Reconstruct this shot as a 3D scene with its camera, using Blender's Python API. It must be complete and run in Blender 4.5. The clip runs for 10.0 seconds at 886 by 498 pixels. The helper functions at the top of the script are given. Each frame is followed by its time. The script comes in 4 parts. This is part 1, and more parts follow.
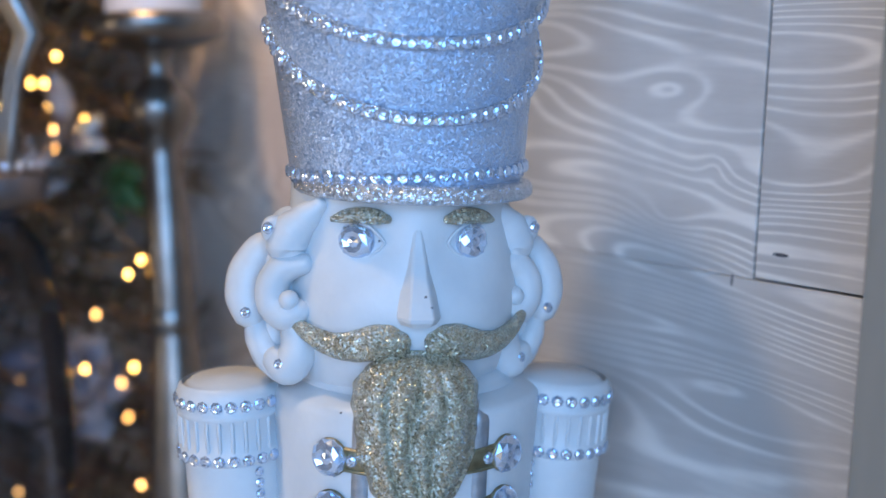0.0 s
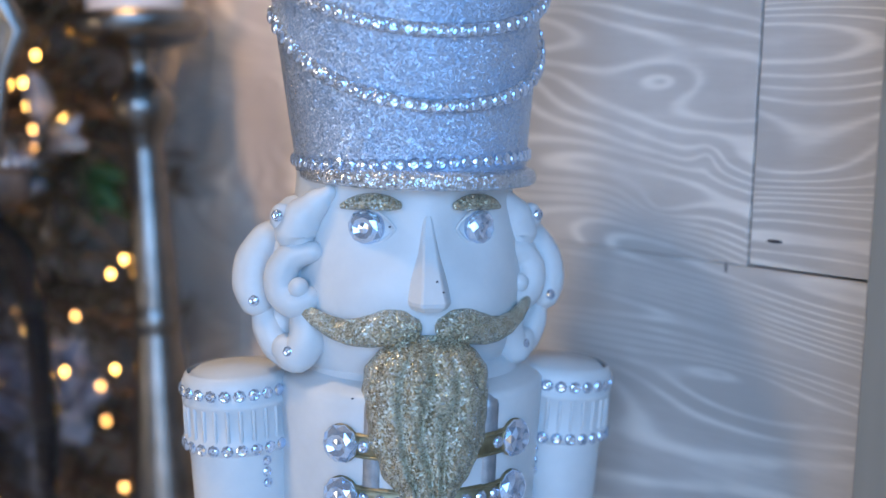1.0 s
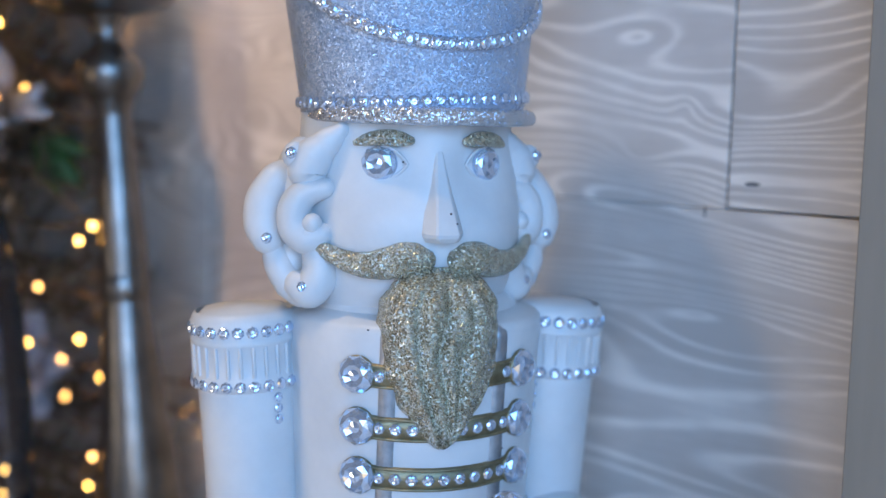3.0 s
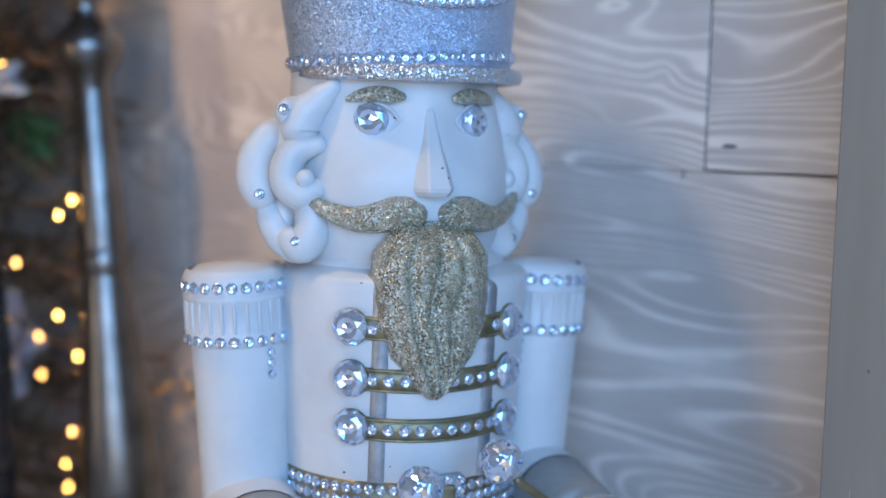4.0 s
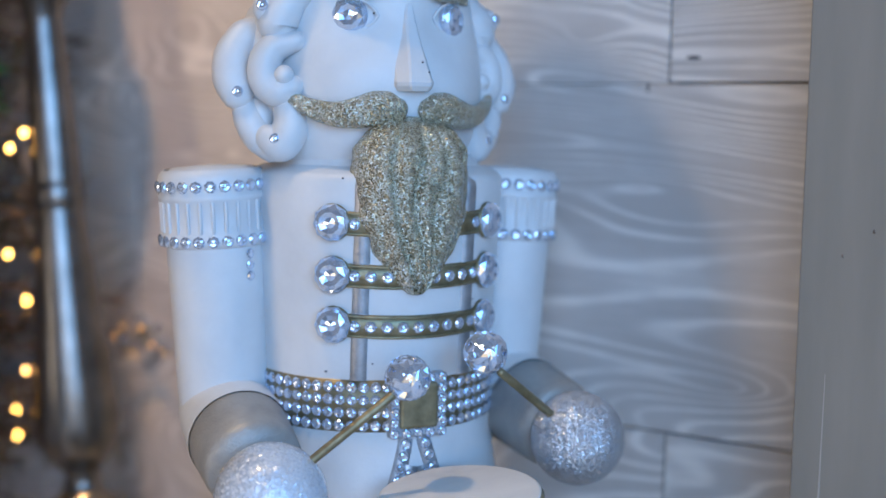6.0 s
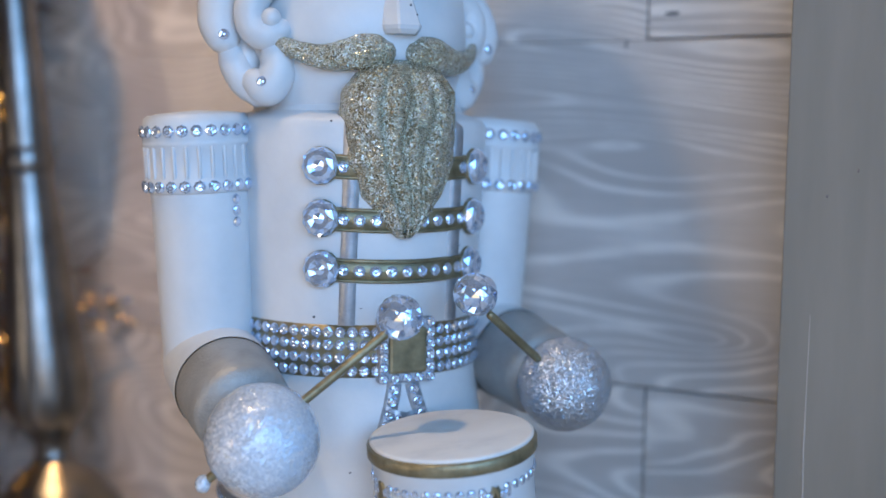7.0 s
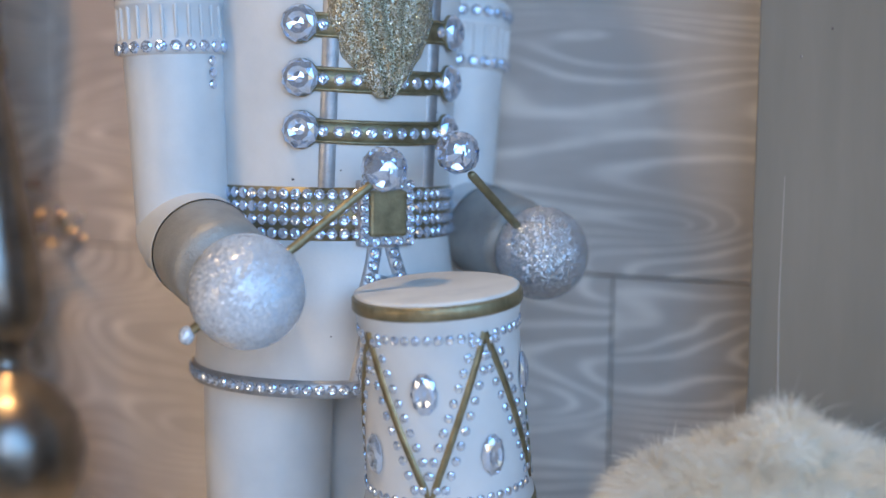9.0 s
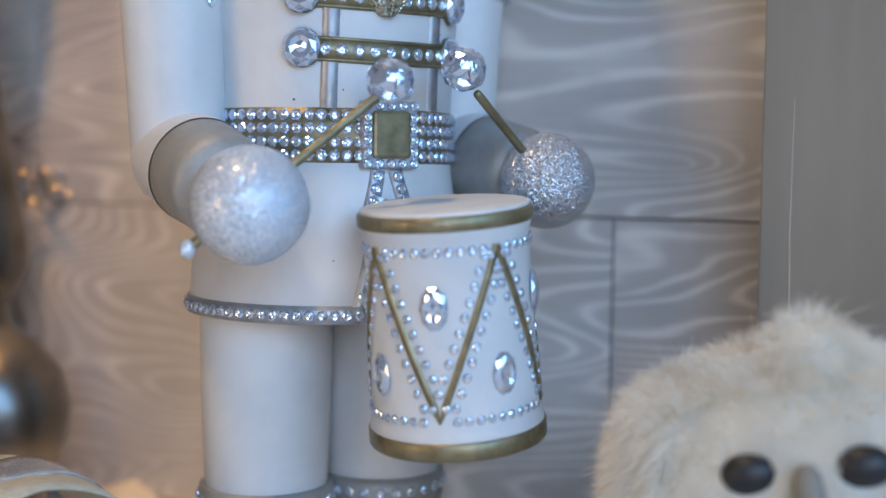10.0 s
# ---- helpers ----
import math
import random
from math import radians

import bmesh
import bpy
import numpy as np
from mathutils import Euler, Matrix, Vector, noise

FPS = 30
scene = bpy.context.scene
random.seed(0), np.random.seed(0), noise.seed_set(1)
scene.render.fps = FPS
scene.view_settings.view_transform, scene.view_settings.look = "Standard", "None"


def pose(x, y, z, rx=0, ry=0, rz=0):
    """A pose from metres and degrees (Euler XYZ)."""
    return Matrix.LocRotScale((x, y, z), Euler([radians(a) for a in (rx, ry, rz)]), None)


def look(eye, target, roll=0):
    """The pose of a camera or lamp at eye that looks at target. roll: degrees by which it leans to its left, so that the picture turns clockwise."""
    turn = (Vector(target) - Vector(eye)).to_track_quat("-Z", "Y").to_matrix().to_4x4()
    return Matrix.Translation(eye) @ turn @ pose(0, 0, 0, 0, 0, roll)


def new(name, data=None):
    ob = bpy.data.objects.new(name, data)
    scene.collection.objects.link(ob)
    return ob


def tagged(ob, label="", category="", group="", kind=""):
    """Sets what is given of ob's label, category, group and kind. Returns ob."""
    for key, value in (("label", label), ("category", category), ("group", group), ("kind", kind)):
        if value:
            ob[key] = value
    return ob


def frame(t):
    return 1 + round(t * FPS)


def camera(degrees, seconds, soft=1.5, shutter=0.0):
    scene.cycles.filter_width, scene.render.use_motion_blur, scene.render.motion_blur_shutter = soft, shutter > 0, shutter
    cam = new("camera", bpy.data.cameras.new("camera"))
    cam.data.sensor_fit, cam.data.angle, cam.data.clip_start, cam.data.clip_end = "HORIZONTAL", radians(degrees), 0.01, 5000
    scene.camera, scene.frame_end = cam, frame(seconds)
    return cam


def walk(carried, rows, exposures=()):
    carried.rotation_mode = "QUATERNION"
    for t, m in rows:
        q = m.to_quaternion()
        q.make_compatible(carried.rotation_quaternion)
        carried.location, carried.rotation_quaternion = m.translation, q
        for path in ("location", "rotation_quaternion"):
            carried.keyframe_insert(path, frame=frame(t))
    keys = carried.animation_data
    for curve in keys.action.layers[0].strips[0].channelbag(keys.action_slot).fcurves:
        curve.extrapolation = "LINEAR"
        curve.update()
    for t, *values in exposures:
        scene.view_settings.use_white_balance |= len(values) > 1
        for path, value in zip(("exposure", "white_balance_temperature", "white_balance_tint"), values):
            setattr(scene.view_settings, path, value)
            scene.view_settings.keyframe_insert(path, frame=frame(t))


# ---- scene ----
cam = camera(39.5, 10.0)
PATH = [
    (0, (0.032, 0.005, 0.488), (-0.03, 1.982, 0.19), 1.6),
    (0.5, (0.021, 0.002, 0.483), (0.003, 1.981, 0.2), 1.5),
    (1, (0.008, -0.001, 0.477), (0.044, 1.981, 0.21), 1.5),
    (1.5, (-0.001, -0.003, 0.469), (0.081, 1.979, 0.211), 1.5),
    (2, (-0.014, -0.007, 0.463), (0.117, 1.973, 0.212), 1.5),
    (2.5, (-0.026, -0.011, 0.456), (0.151, 1.967, 0.216), 1.5),
    (4, (-0.051, -0.025, 0.428), (0.244, 1.941, 0.216), 1.3),
    (4.5, (-0.056, -0.027, 0.418), (0.276, 1.935, 0.215), 1.2),
    (5, (-0.064, -0.029, 0.407), (0.309, 1.926, 0.211), 1.2),
    (5.5, (-0.071, -0.03, 0.398), (0.336, 1.918, 0.201), 1.2),
    (5.7, (-0.072, -0.028, 0.394), (0.342, 1.918, 0.193), 1.1),
    (7, (-0.09, -0.024, 0.362), (0.426, 1.9, 0.185), 0.9),
    (7.5, (-0.095, -0.024, 0.348), (0.454, 1.892, 0.18), 0.9),
    (8, (-0.102, -0.023, 0.337), (0.482, 1.882, 0.164), 0.8),
    (8.5, (-0.106, -0.022, 0.325), (0.505, 1.874, 0.149), 0.9),
    (9, (-0.112, -0.02, 0.309), (0.532, 1.866, 0.144), 0.8),
    (9.5, (-0.117, -0.015, 0.29), (0.548, 1.866, 0.148), 0.8),
    (10, (-0.121, -0.007, 0.273), (0.572, 1.865, 0.142), 0.7),
]
walk(cam, [(t, look(eye, target, roll)) for t, eye, target, roll in PATH],
     [(0, 0.1, 6600, 10), (5.5, 0.06, 6700, 10), (7.5, 0.06, 6950, 10), (10, 0.06, 7600, 11)])
cam.data.dof.use_dof = True
cam.data.dof.focus_distance = 0.434
cam.data.dof.aperture_fstop = 4.4

# ---- world and lights ----
FLOOR = 0.05
world = bpy.data.worlds.new("world")
scene.world = world
world.use_nodes = True
wn = world.node_tree
sky = wn.nodes.new("ShaderNodeTexSky")
sky.sky_type = "NISHITA"
sky.sun_disc = False
sky.sun_elevation, sky.sun_rotation = radians(25), radians(200)
wn.links.new(sky.outputs[0], wn.nodes["Background"].inputs[0])
wn.nodes["Background"].inputs[1].default_value = 0.1


def area_lamp(name, eye, target, width, height, watts, colour):
    data = bpy.data.lights.new(name, "AREA")
    data.shape, data.size, data.size_y = "RECTANGLE", width, height
    data.energy, data.color = watts, colour
    ob = new(name, data)
    ob.matrix_world = look(eye, target)
    return ob


# sky light through the shop window, a weak shop lamp, and the small ceiling spot whose shadow falls on the boards
area_lamp("window_light", (0.08, -1.10, 0.80), (0.02, 0.50, 0.38), 1.7, 0.8, 25.5, (0.13, 0.445, 0.97))
area_lamp("shop_lamp", (-1.05, 0.05, 0.33), (0.05, 0.47, 0.30), 0.24, 0.24, 1.6, (1.0, 0.74, 0.48))
area_lamp("ceiling_spot", (-0.72, 0.196, 2.0), (0.02, 0.47, 0.40), 0.11, 0.11, 12.0, (1.0, 0.72, 0.42))
# added warm fill over the tree corner, brightening the wall; no lamp is there
spot = bpy.data.lights.new("added_corner_fill", "SPOT")
spot.energy, spot.color, spot.spot_size, spot.spot_blend, spot.shadow_soft_size = 36.0, (1.0, 0.55, 0.23), radians(42), 1.0, 0.03
new("added_corner_fill", spot).matrix_world = look((-0.25, 0.30, 1.25), (-0.25, 0.74, 0.36))


# ---- materials ----
def material(name, colour, rough=0.5, metal=0.0):
    m = bpy.data.materials.new(name)
    m.use_nodes = True
    s = m.node_tree.nodes["Principled BSDF"]
    s.inputs["Base Color"].default_value = (*colour, 1)
    s.inputs["Roughness"].default_value = rough
    s.inputs["Metallic"].default_value = metal
    return m, m.node_tree, s


def node(tree, kind, **values):
    n = tree.nodes.new(kind)
    for key, value in values.items():
        n.inputs[key.replace("_", " ")].default_value = value
    return n


def coords(tree, stretch=(1, 1, 1)):
    tc = tree.nodes.new("ShaderNodeTexCoord")
    mp = tree.nodes.new("ShaderNodeMapping")
    mp.inputs["Scale"].default_value = stretch
    tree.links.new(tc.outputs["Object"], mp.inputs["Vector"])
    return mp.outputs["Vector"]


def ramp(tree, source, stops):
    r = tree.nodes.new("ShaderNodeValToRGB")
    while len(r.color_ramp.elements) < len(stops):
        r.color_ramp.elements.new(0.5)
    for e, (p, c) in zip(r.color_ramp.elements, stops):
        e.position, e.color = p, (*c, 1)
    tree.links.new(source, r.inputs[0])
    return r.outputs[0]


def worn(name, stops, rough=0.5, metal=0.0, scale=60.0, bump=0.1, depth=0.0005, stretch=(1, 1, 1), fine=900.0):
    """Paint or metal with broad mottling and fine relief."""
    m, tree, s = material(name, stops[0][1], rough, metal)
    v = coords(tree, stretch)
    broad = node(tree, "ShaderNodeTexNoise", Scale=scale, Detail=5.0, Roughness=0.6)
    small = node(tree, "ShaderNodeTexNoise", Scale=fine, Detail=3.0)
    for n in (broad, small):
        tree.links.new(v, n.inputs["Vector"])
    tree.links.new(ramp(tree, broad.outputs["Fac"], stops), s.inputs["Base Color"])
    both = node(tree, "ShaderNodeMath")
    both.operation = "ADD"
    tree.links.new(broad.outputs["Fac"], both.inputs[0])
    tree.links.new(small.outputs["Fac"], both.inputs[1])
    b = node(tree, "ShaderNodeBump", Strength=bump, Distance=depth)
    tree.links.new(both.outputs[0], b.inputs["Height"])
    tree.links.new(b.outputs[0], s.inputs["Normal"])
    return m


def glitter(name, stops, cell=2200.0, tilt=0.9, metal=0.75, rough=0.28, grit=0.0002):
    """Flakes of about half a millimetre, each tilted its own way."""
    m, tree, s = material(name, stops[0][1], rough, metal)
    v = coords(tree)
    vor = node(tree, "ShaderNodeTexVoronoi", Scale=cell)
    tree.links.new(v, vor.inputs["Vector"])
    sep = tree.nodes.new("ShaderNodeSeparateColor")
    tree.links.new(vor.outputs["Color"], sep.inputs[0])
    broad = node(tree, "ShaderNodeTexNoise", Scale=110.0, Detail=3.0)
    tree.links.new(v, broad.inputs["Vector"])
    mixv = node(tree, "ShaderNodeMath")
    mixv.operation = "MULTIPLY_ADD"
    mixv.inputs[1].default_value = 0.62
    tree.links.new(sep.outputs[0], mixv.inputs[0])
    half = node(tree, "ShaderNodeMath")
    half.operation = "MULTIPLY"
    half.inputs[1].default_value = 0.4
    tree.links.new(broad.outputs["Fac"], half.inputs[0])
    tree.links.new(half.outputs[0], mixv.inputs[2])
    tree.links.new(ramp(tree, mixv.outputs[0], stops), s.inputs["Base Color"])
    sub = node(tree, "ShaderNodeVectorMath")
    sub.operation = "SUBTRACT"
    sub.inputs[1].default_value = (0.5, 0.5, 0.5)
    tree.links.new(vor.outputs["Color"], sub.inputs[0])
    sc = node(tree, "ShaderNodeVectorMath")
    sc.operation = "SCALE"
    sc.inputs["Scale"].default_value = tilt
    tree.links.new(sub.outputs[0], sc.inputs[0])
    b = node(tree, "ShaderNodeBump", Strength=0.5, Distance=grit)
    tree.links.new(vor.outputs["Distance"], b.inputs["Height"])
    add = node(tree, "ShaderNodeVectorMath")
    add.operation = "ADD"
    tree.links.new(b.outputs[0], add.inputs[0])
    tree.links.new(sc.outputs[0], add.inputs[1])
    norm = node(tree, "ShaderNodeVectorMath")
    norm.operation = "NORMALIZE"
    tree.links.new(add.outputs[0], norm.inputs[0])
    tree.links.new(norm.outputs[0], s.inputs["Normal"])
    return m


WHITE = worn("white_paint", [(0.3, (0.57, 0.59, 0.61)), (0.7, (0.66, 0.67, 0.68))], 0.42, bump=0.12, depth=0.0004, scale=45.0)
HAT = glitter("silver_blue_glitter", [(0.0, (0.32, 0.45, 0.65)), (0.5, (0.50, 0.62, 0.80)), (0.86, (0.74, 0.80, 0.90)), (1.0, (0.97, 0.97, 0.97))], cell=2700.0, tilt=1.2, rough=0.18, metal=0.6)
BRIM = glitter("pale_glitter", [(0.0, (0.45, 0.50, 0.58)), (0.5, (0.66, 0.70, 0.76)), (1.0, (0.92, 0.92, 0.92))], cell=1900.0, tilt=1.2, rough=0.2)
GOLD = glitter("champagne_glitter", [(0.0, (0.20, 0.17, 0.11)), (0.4, (0.42, 0.38, 0.26)), (0.70, (0.70, 0.67, 0.55)), (1.0, (0.97, 0.97, 0.97))], cell=2200.0, tilt=1.45, rough=0.16, metal=0.68, grit=0.0004)
FROST = glitter("frosted_glitter", [(0.0, (0.44, 0.52, 0.64)), (0.6, (0.62, 0.69, 0.78)), (1.0, (0.95, 0.95, 0.95))], cell=1500.0, metal=0.25, tilt=0.6, rough=0.25)
FROST.node_tree.nodes["Principled BSDF"].inputs["Coat Weight"].default_value = 0.7
FROST.node_tree.nodes["Principled BSDF"].inputs["Coat Roughness"].default_value = 0.1
SPARKLE = glitter("silver_glitter", [(0.0, (0.36, 0.40, 0.48)), (0.5, (0.58, 0.62, 0.68)), (1.0, (0.95, 0.95, 0.95))], cell=2600.0, metal=0.7, tilt=1.2, rough=0.18)
BRAID = worn("old_gold_paint", [(0.3, (0.17, 0.14, 0.08)), (0.7, (0.33, 0.28, 0.17))], 0.38, 0.6, scale=150.0, bump=0.3)
SILVER = worn("silver_paint", [(0.3, (0.30, 0.33, 0.37)), (0.7, (0.48, 0.50, 0.53))], 0.38, 0.6, scale=180.0, bump=0.3)
CUFF = worn("pewter_paint", [(0.3, (0.30, 0.30, 0.29)), (0.7, (0.42, 0.41, 0.39))], 0.52, 0.4, scale=70.0, bump=0.45)
GEM, gem_tree, gem_shader = material("foil_backed_crystal", (0.62, 0.73, 0.90), 0.05, 0.74)
gem_shader.inputs["Coat Weight"].default_value = 0.6
METAL = worn("antique_silver", [(0.3, (0.14, 0.136, 0.13)), (0.7, (0.28, 0.27, 0.26))], 0.30, 1.0, scale=40.0, bump=0.08)
STAND = worn("tarnished_silver", [(0.3, (0.15, 0.145, 0.155)), (0.7, (0.32, 0.31, 0.33))], 0.42, 1.0, scale=30.0, bump=0.1)
POST = worn("grey_painted_board", [(0.3, (0.19, 0.195, 0.185)), (0.7, (0.25, 0.25, 0.235))], 0.5, scale=30.0, bump=0.15, stretch=(1, 1, 0.15))
SNOW = worn("white_fleece", [(0.3, (0.72, 0.72, 0.70)), (0.7, (0.84, 0.84, 0.82))], 0.95, scale=60.0, bump=0.6, depth=0.003)
PLASTER = worn("dim_plaster", [(0.3, (0.30, 0.27, 0.24)), (0.7, (0.38, 0.34, 0.30))], 0.8, scale=12.0)


KNOTS = ((-0.043, 0.427, 0.020, 0.009, 16.0), (-0.021, 0.449, 0.007, 0.006, 9.0), (0.035, 0.275, 0.028, 0.008, 14.0), (-0.045, 0.480, 0.022, 0.008, 12.0), (-0.01, 0.362, 0.035, 0.006, 9.0), (-0.16, 0.33, 0.02, 0.008, 12.0))


def limed_wood():
    """White-limed boards with swirling raised grain along the board."""
    m, tree, s = material("limed_wood", (0.6, 0.6, 0.58), 0.5)
    tc = tree.nodes.new("ShaderNodeTexCoord")
    info = tree.nodes.new("ShaderNodeObjectInfo")
    shift = node(tree, "ShaderNodeVectorMath")
    shift.operation = "SCALE"
    shift.inputs[0].default_value = (3.1, 1.7, 2.3)
    tree.links.new(info.outputs["Random"], shift.inputs["Scale"])
    add = node(tree, "ShaderNodeVectorMath")
    add.operation = "ADD"
    tree.links.new(tc.outputs["Object"], add.inputs[0])
    tree.links.new(shift.outputs[0], add.inputs[1])
    mp = tree.nodes.new("ShaderNodeMapping")
    mp.inputs["Scale"].default_value = (3.6, 3.6, 15.0)
    tree.links.new(add.outputs[0], mp.inputs["Vector"])
    field = node(tree, "ShaderNodeTexNoise", Scale=1.0, Detail=1.2, Roughness=0.45, Distortion=0.35)
    tree.links.new(mp.outputs[0], field.inputs["Vector"])
    def calc(op, a, b=None, c=None):
        n = tree.nodes.new("ShaderNodeMath")
        n.operation = op
        for k, v in enumerate((a, b, c)):
            if v is None:
                continue
            if isinstance(v, (int, float)):
                n.inputs[k].default_value = v
            else:
                tree.links.new(v, n.inputs[k])
        return n.outputs[0]
    rings = calc("MULTIPLY", field.outputs["Fac"], 210.0)
    # knots that bend the grain round them: place along the board, height, half sizes, rings
    for x, z, w, h, k in KNOTS:
        off = node(tree, "ShaderNodeVectorMath")
        off.operation = "SUBTRACT"
        off.inputs[1].default_value = (x, 0, z)
        tree.links.new(tc.outputs["Object"], off.inputs[0])
        size = node(tree, "ShaderNodeVectorMath")
        size.operation = "MULTIPLY"
        size.inputs[1].default_value = (1 / w, 0, 1 / h)
        tree.links.new(off.outputs[0], size.inputs[0])
        far = node(tree, "ShaderNodeVectorMath")
        far.operation = "LENGTH"
        tree.links.new(size.outputs[0], far.inputs[0])
        fall = calc("EXPONENT", calc("MULTIPLY", calc("POWER", far.outputs["Value"], 1.5), -1.0))
        rings = calc("MULTIPLY_ADD", fall, k, rings)
    wave = calc("MULTIPLY_ADD", calc("SINE", rings), 0.5, 0.5)
    # narrow white lime lines, broken and faint in places
    faint = node(tree, "ShaderNodeTexNoise", Scale=22.0, Detail=2.0)
    tree.links.new(add.outputs[0], faint.inputs["Vector"])
    line = calc("MULTIPLY", calc("POWER", wave, 3.2), calc("MULTIPLY_ADD", faint.outputs["Fac"], 1.7, -0.15))
    fibre = node(tree, "ShaderNodeTexNoise", Scale=1.0, Detail=5.0, Roughness=0.65)
    mp2 = tree.nodes.new("ShaderNodeMapping")
    mp2.inputs["Scale"].default_value = (30.0, 30.0, 260.0)
    tree.links.new(add.outputs[0], mp2.inputs["Vector"])
    tree.links.new(mp2.outputs[0], fibre.inputs["Vector"])
    patch = node(tree, "ShaderNodeTexNoise", Scale=14.0, Detail=3.0)
    tree.links.new(add.outputs[0], patch.inputs["Vector"])
    c = calc("MULTIPLY_ADD", fibre.outputs["Fac"], 0.28, calc("MULTIPLY_ADD", line, 0.33, calc("MULTIPLY", patch.outputs["Fac"], 0.55)))
    tree.links.new(ramp(tree, c, [(0.36, (0.46, 0.45, 0.44)), (0.52, (0.555, 0.545, 0.535)), (0.66, (0.71, 0.695, 0.67)), (0.86, (0.85, 0.835, 0.81))]), s.inputs["Base Color"])
    b = node(tree, "ShaderNodeBump", Strength=0.5, Distance=0.0012)
    tree.links.new(c, b.inputs["Height"])
    tree.links.new(b.outputs[0], s.inputs["Normal"])
    return m


BOARD = limed_wood()
FLEECE_GREY = worn("pale_grey_paint", [(0.3, (0.31, 0.31, 0.30)), (0.7, (0.37, 0.37, 0.36))], 0.5)
GAP, _, _ = material("dark_joint", (0.05, 0.055, 0.07), 0.9)


# ---- mesh building: all sizes in millimetres ----
class Shape:
    def __init__(self):
        self.v, self.f, self.m, self.s, self.mats = [], [], [], [], []

    def add(self, verts, faces, mat, m=None, smooth=True):
        if mat not in self.mats:
            self.mats.append(mat)
        k, base = self.mats.index(mat), len(self.v)
        for p in verts:
            self.v.append((m @ Vector(p)) * 0.001 if m else Vector(p) * 0.001)
        for f in faces:
            self.f.append([base + i for i in f])
            self.m.append(k)
            self.s.append(smooth)

    def grid(self, rows, mat, m=None, closed=True, smooth=True):
        n = len(rows[0])
        verts = [p for r in rows for p in r]
        faces = []
        for i in range(len(rows) - 1):
            for j in range(n if closed else n - 1):
                a, b = i * n + j, i * n + (j + 1) % n
                faces.append((a, b, b + n, a + n))
        self.add(verts, faces, mat, m, smooth)

    def lathe(self, profile, mat, m=None, seg=48, sx=1.0, sy=1.0, smooth=True):
        """profile: (radius, height) from the bottom up."""
        rows = [[(max(r, 0.01) * sx * math.cos(2 * math.pi * j / seg), max(r, 0.01) * sy * math.sin(2 * math.pi * j / seg), z) for j in range(seg)] for r, z in profile]
        self.grid(rows, mat, m, True, smooth)

    def ball(self, centre, radii, mat, m=None, seg=28):
        rx, ry, rz = radii if isinstance(radii, tuple) else (radii,) * 3
        prof = [(math.sin(math.pi * i / (seg // 2)), -math.cos(math.pi * i / (seg // 2))) for i in range(seg // 2 + 1)]
        t = pose(*centre) @ Matrix.Diagonal((rx, ry, rz, 1))
        self.lathe(prof, mat, m @ t if m else t, seg)

    def tube(self, pts, radii, mat, m=None, seg=14, caps=True, flat=1.0):
        pts = [Vector(p) for p in pts]
        if not isinstance(radii, (list, tuple)):
            radii = [radii] * len(pts)
        rows = []
        ends = list(zip(pts, radii))
        if caps:
            d0, d1 = (pts[0] - pts[1]).normalized(), (pts[-1] - pts[-2]).normalized()
            pre = [(pts[0] + d0 * radii[0] * math.sin(a), radii[0] * math.cos(a)) for a in (1.55, 1.1, 0.6)]
            post = [(pts[-1] + d1 * radii[-1] * math.sin(a), radii[-1] * math.cos(a)) for a in (0.6, 1.1, 1.55)]
            ends = pre + ends + post
        up = None
        for i, (p, r) in enumerate(ends):
            q0, q1 = ends[max(i - 1, 0)][0], ends[min(i + 1, len(ends) - 1)][0]
            d = (q1 - q0).normalized()
            if up is None:
                up = Vector((0, 0, 1)) if abs(d.z) < 0.8 else Vector((0, 1, 0))
            side = d.cross(up).normalized()
            up = side.cross(d).normalized()
            rows.append([tuple(p + side * (r * math.cos(2 * math.pi * j / seg)) * flat + up * (r * math.sin(2 * math.pi * j / seg))) for j in range(seg)])
        self.grid(rows, mat, m)

    def gem(self, m, r, mat=None, n=8, h=0.55):
        """A flat-backed cut stone: girdle, crown facets, table."""
        rings = [(1.0, 0.0, 0), (1.0, 0.18, 0), (0.82, 0.62, 0.5), (0.58, 0.86, 0), (0.30, 0.90, 0.5)]
        verts, faces = [], []
        for rr, hh, off in rings:
            verts += [(r * rr * math.cos(2 * math.pi * (j + off) / n), r * rr * math.sin(2 * math.pi * (j + off) / n), r * h * hh) for j in range(n)]
        # large stones have a deeper cut star
        verts[-n:] = [(x, y, r * h * (0.62 if r > 3 else 0.76)) for x, y, z in verts[-n:]]
        verts.append((0, 0, r * h * (0.75 if r > 3 else 0.84)))
        for j in range(n):
            k = (j + 1) % n
            faces += [(j, k, n + k, n + j), (n + j, n + k, 2 * n + j), (n + k, 2 * n + k, 2 * n + j), (2 * n + j, 3 * n + k, 3 * n + j), (2 * n + j, 2 * n + k, 3 * n + k)]
            faces += [(3 * n + j, 3 * n + k, 4 * n + j), (3 * n + k, 4 * n + k, 4 * n + j), (4 * n + j, 4 * n + k, 5 * n)]
        self.add(verts, faces, mat or GEM, m, False)

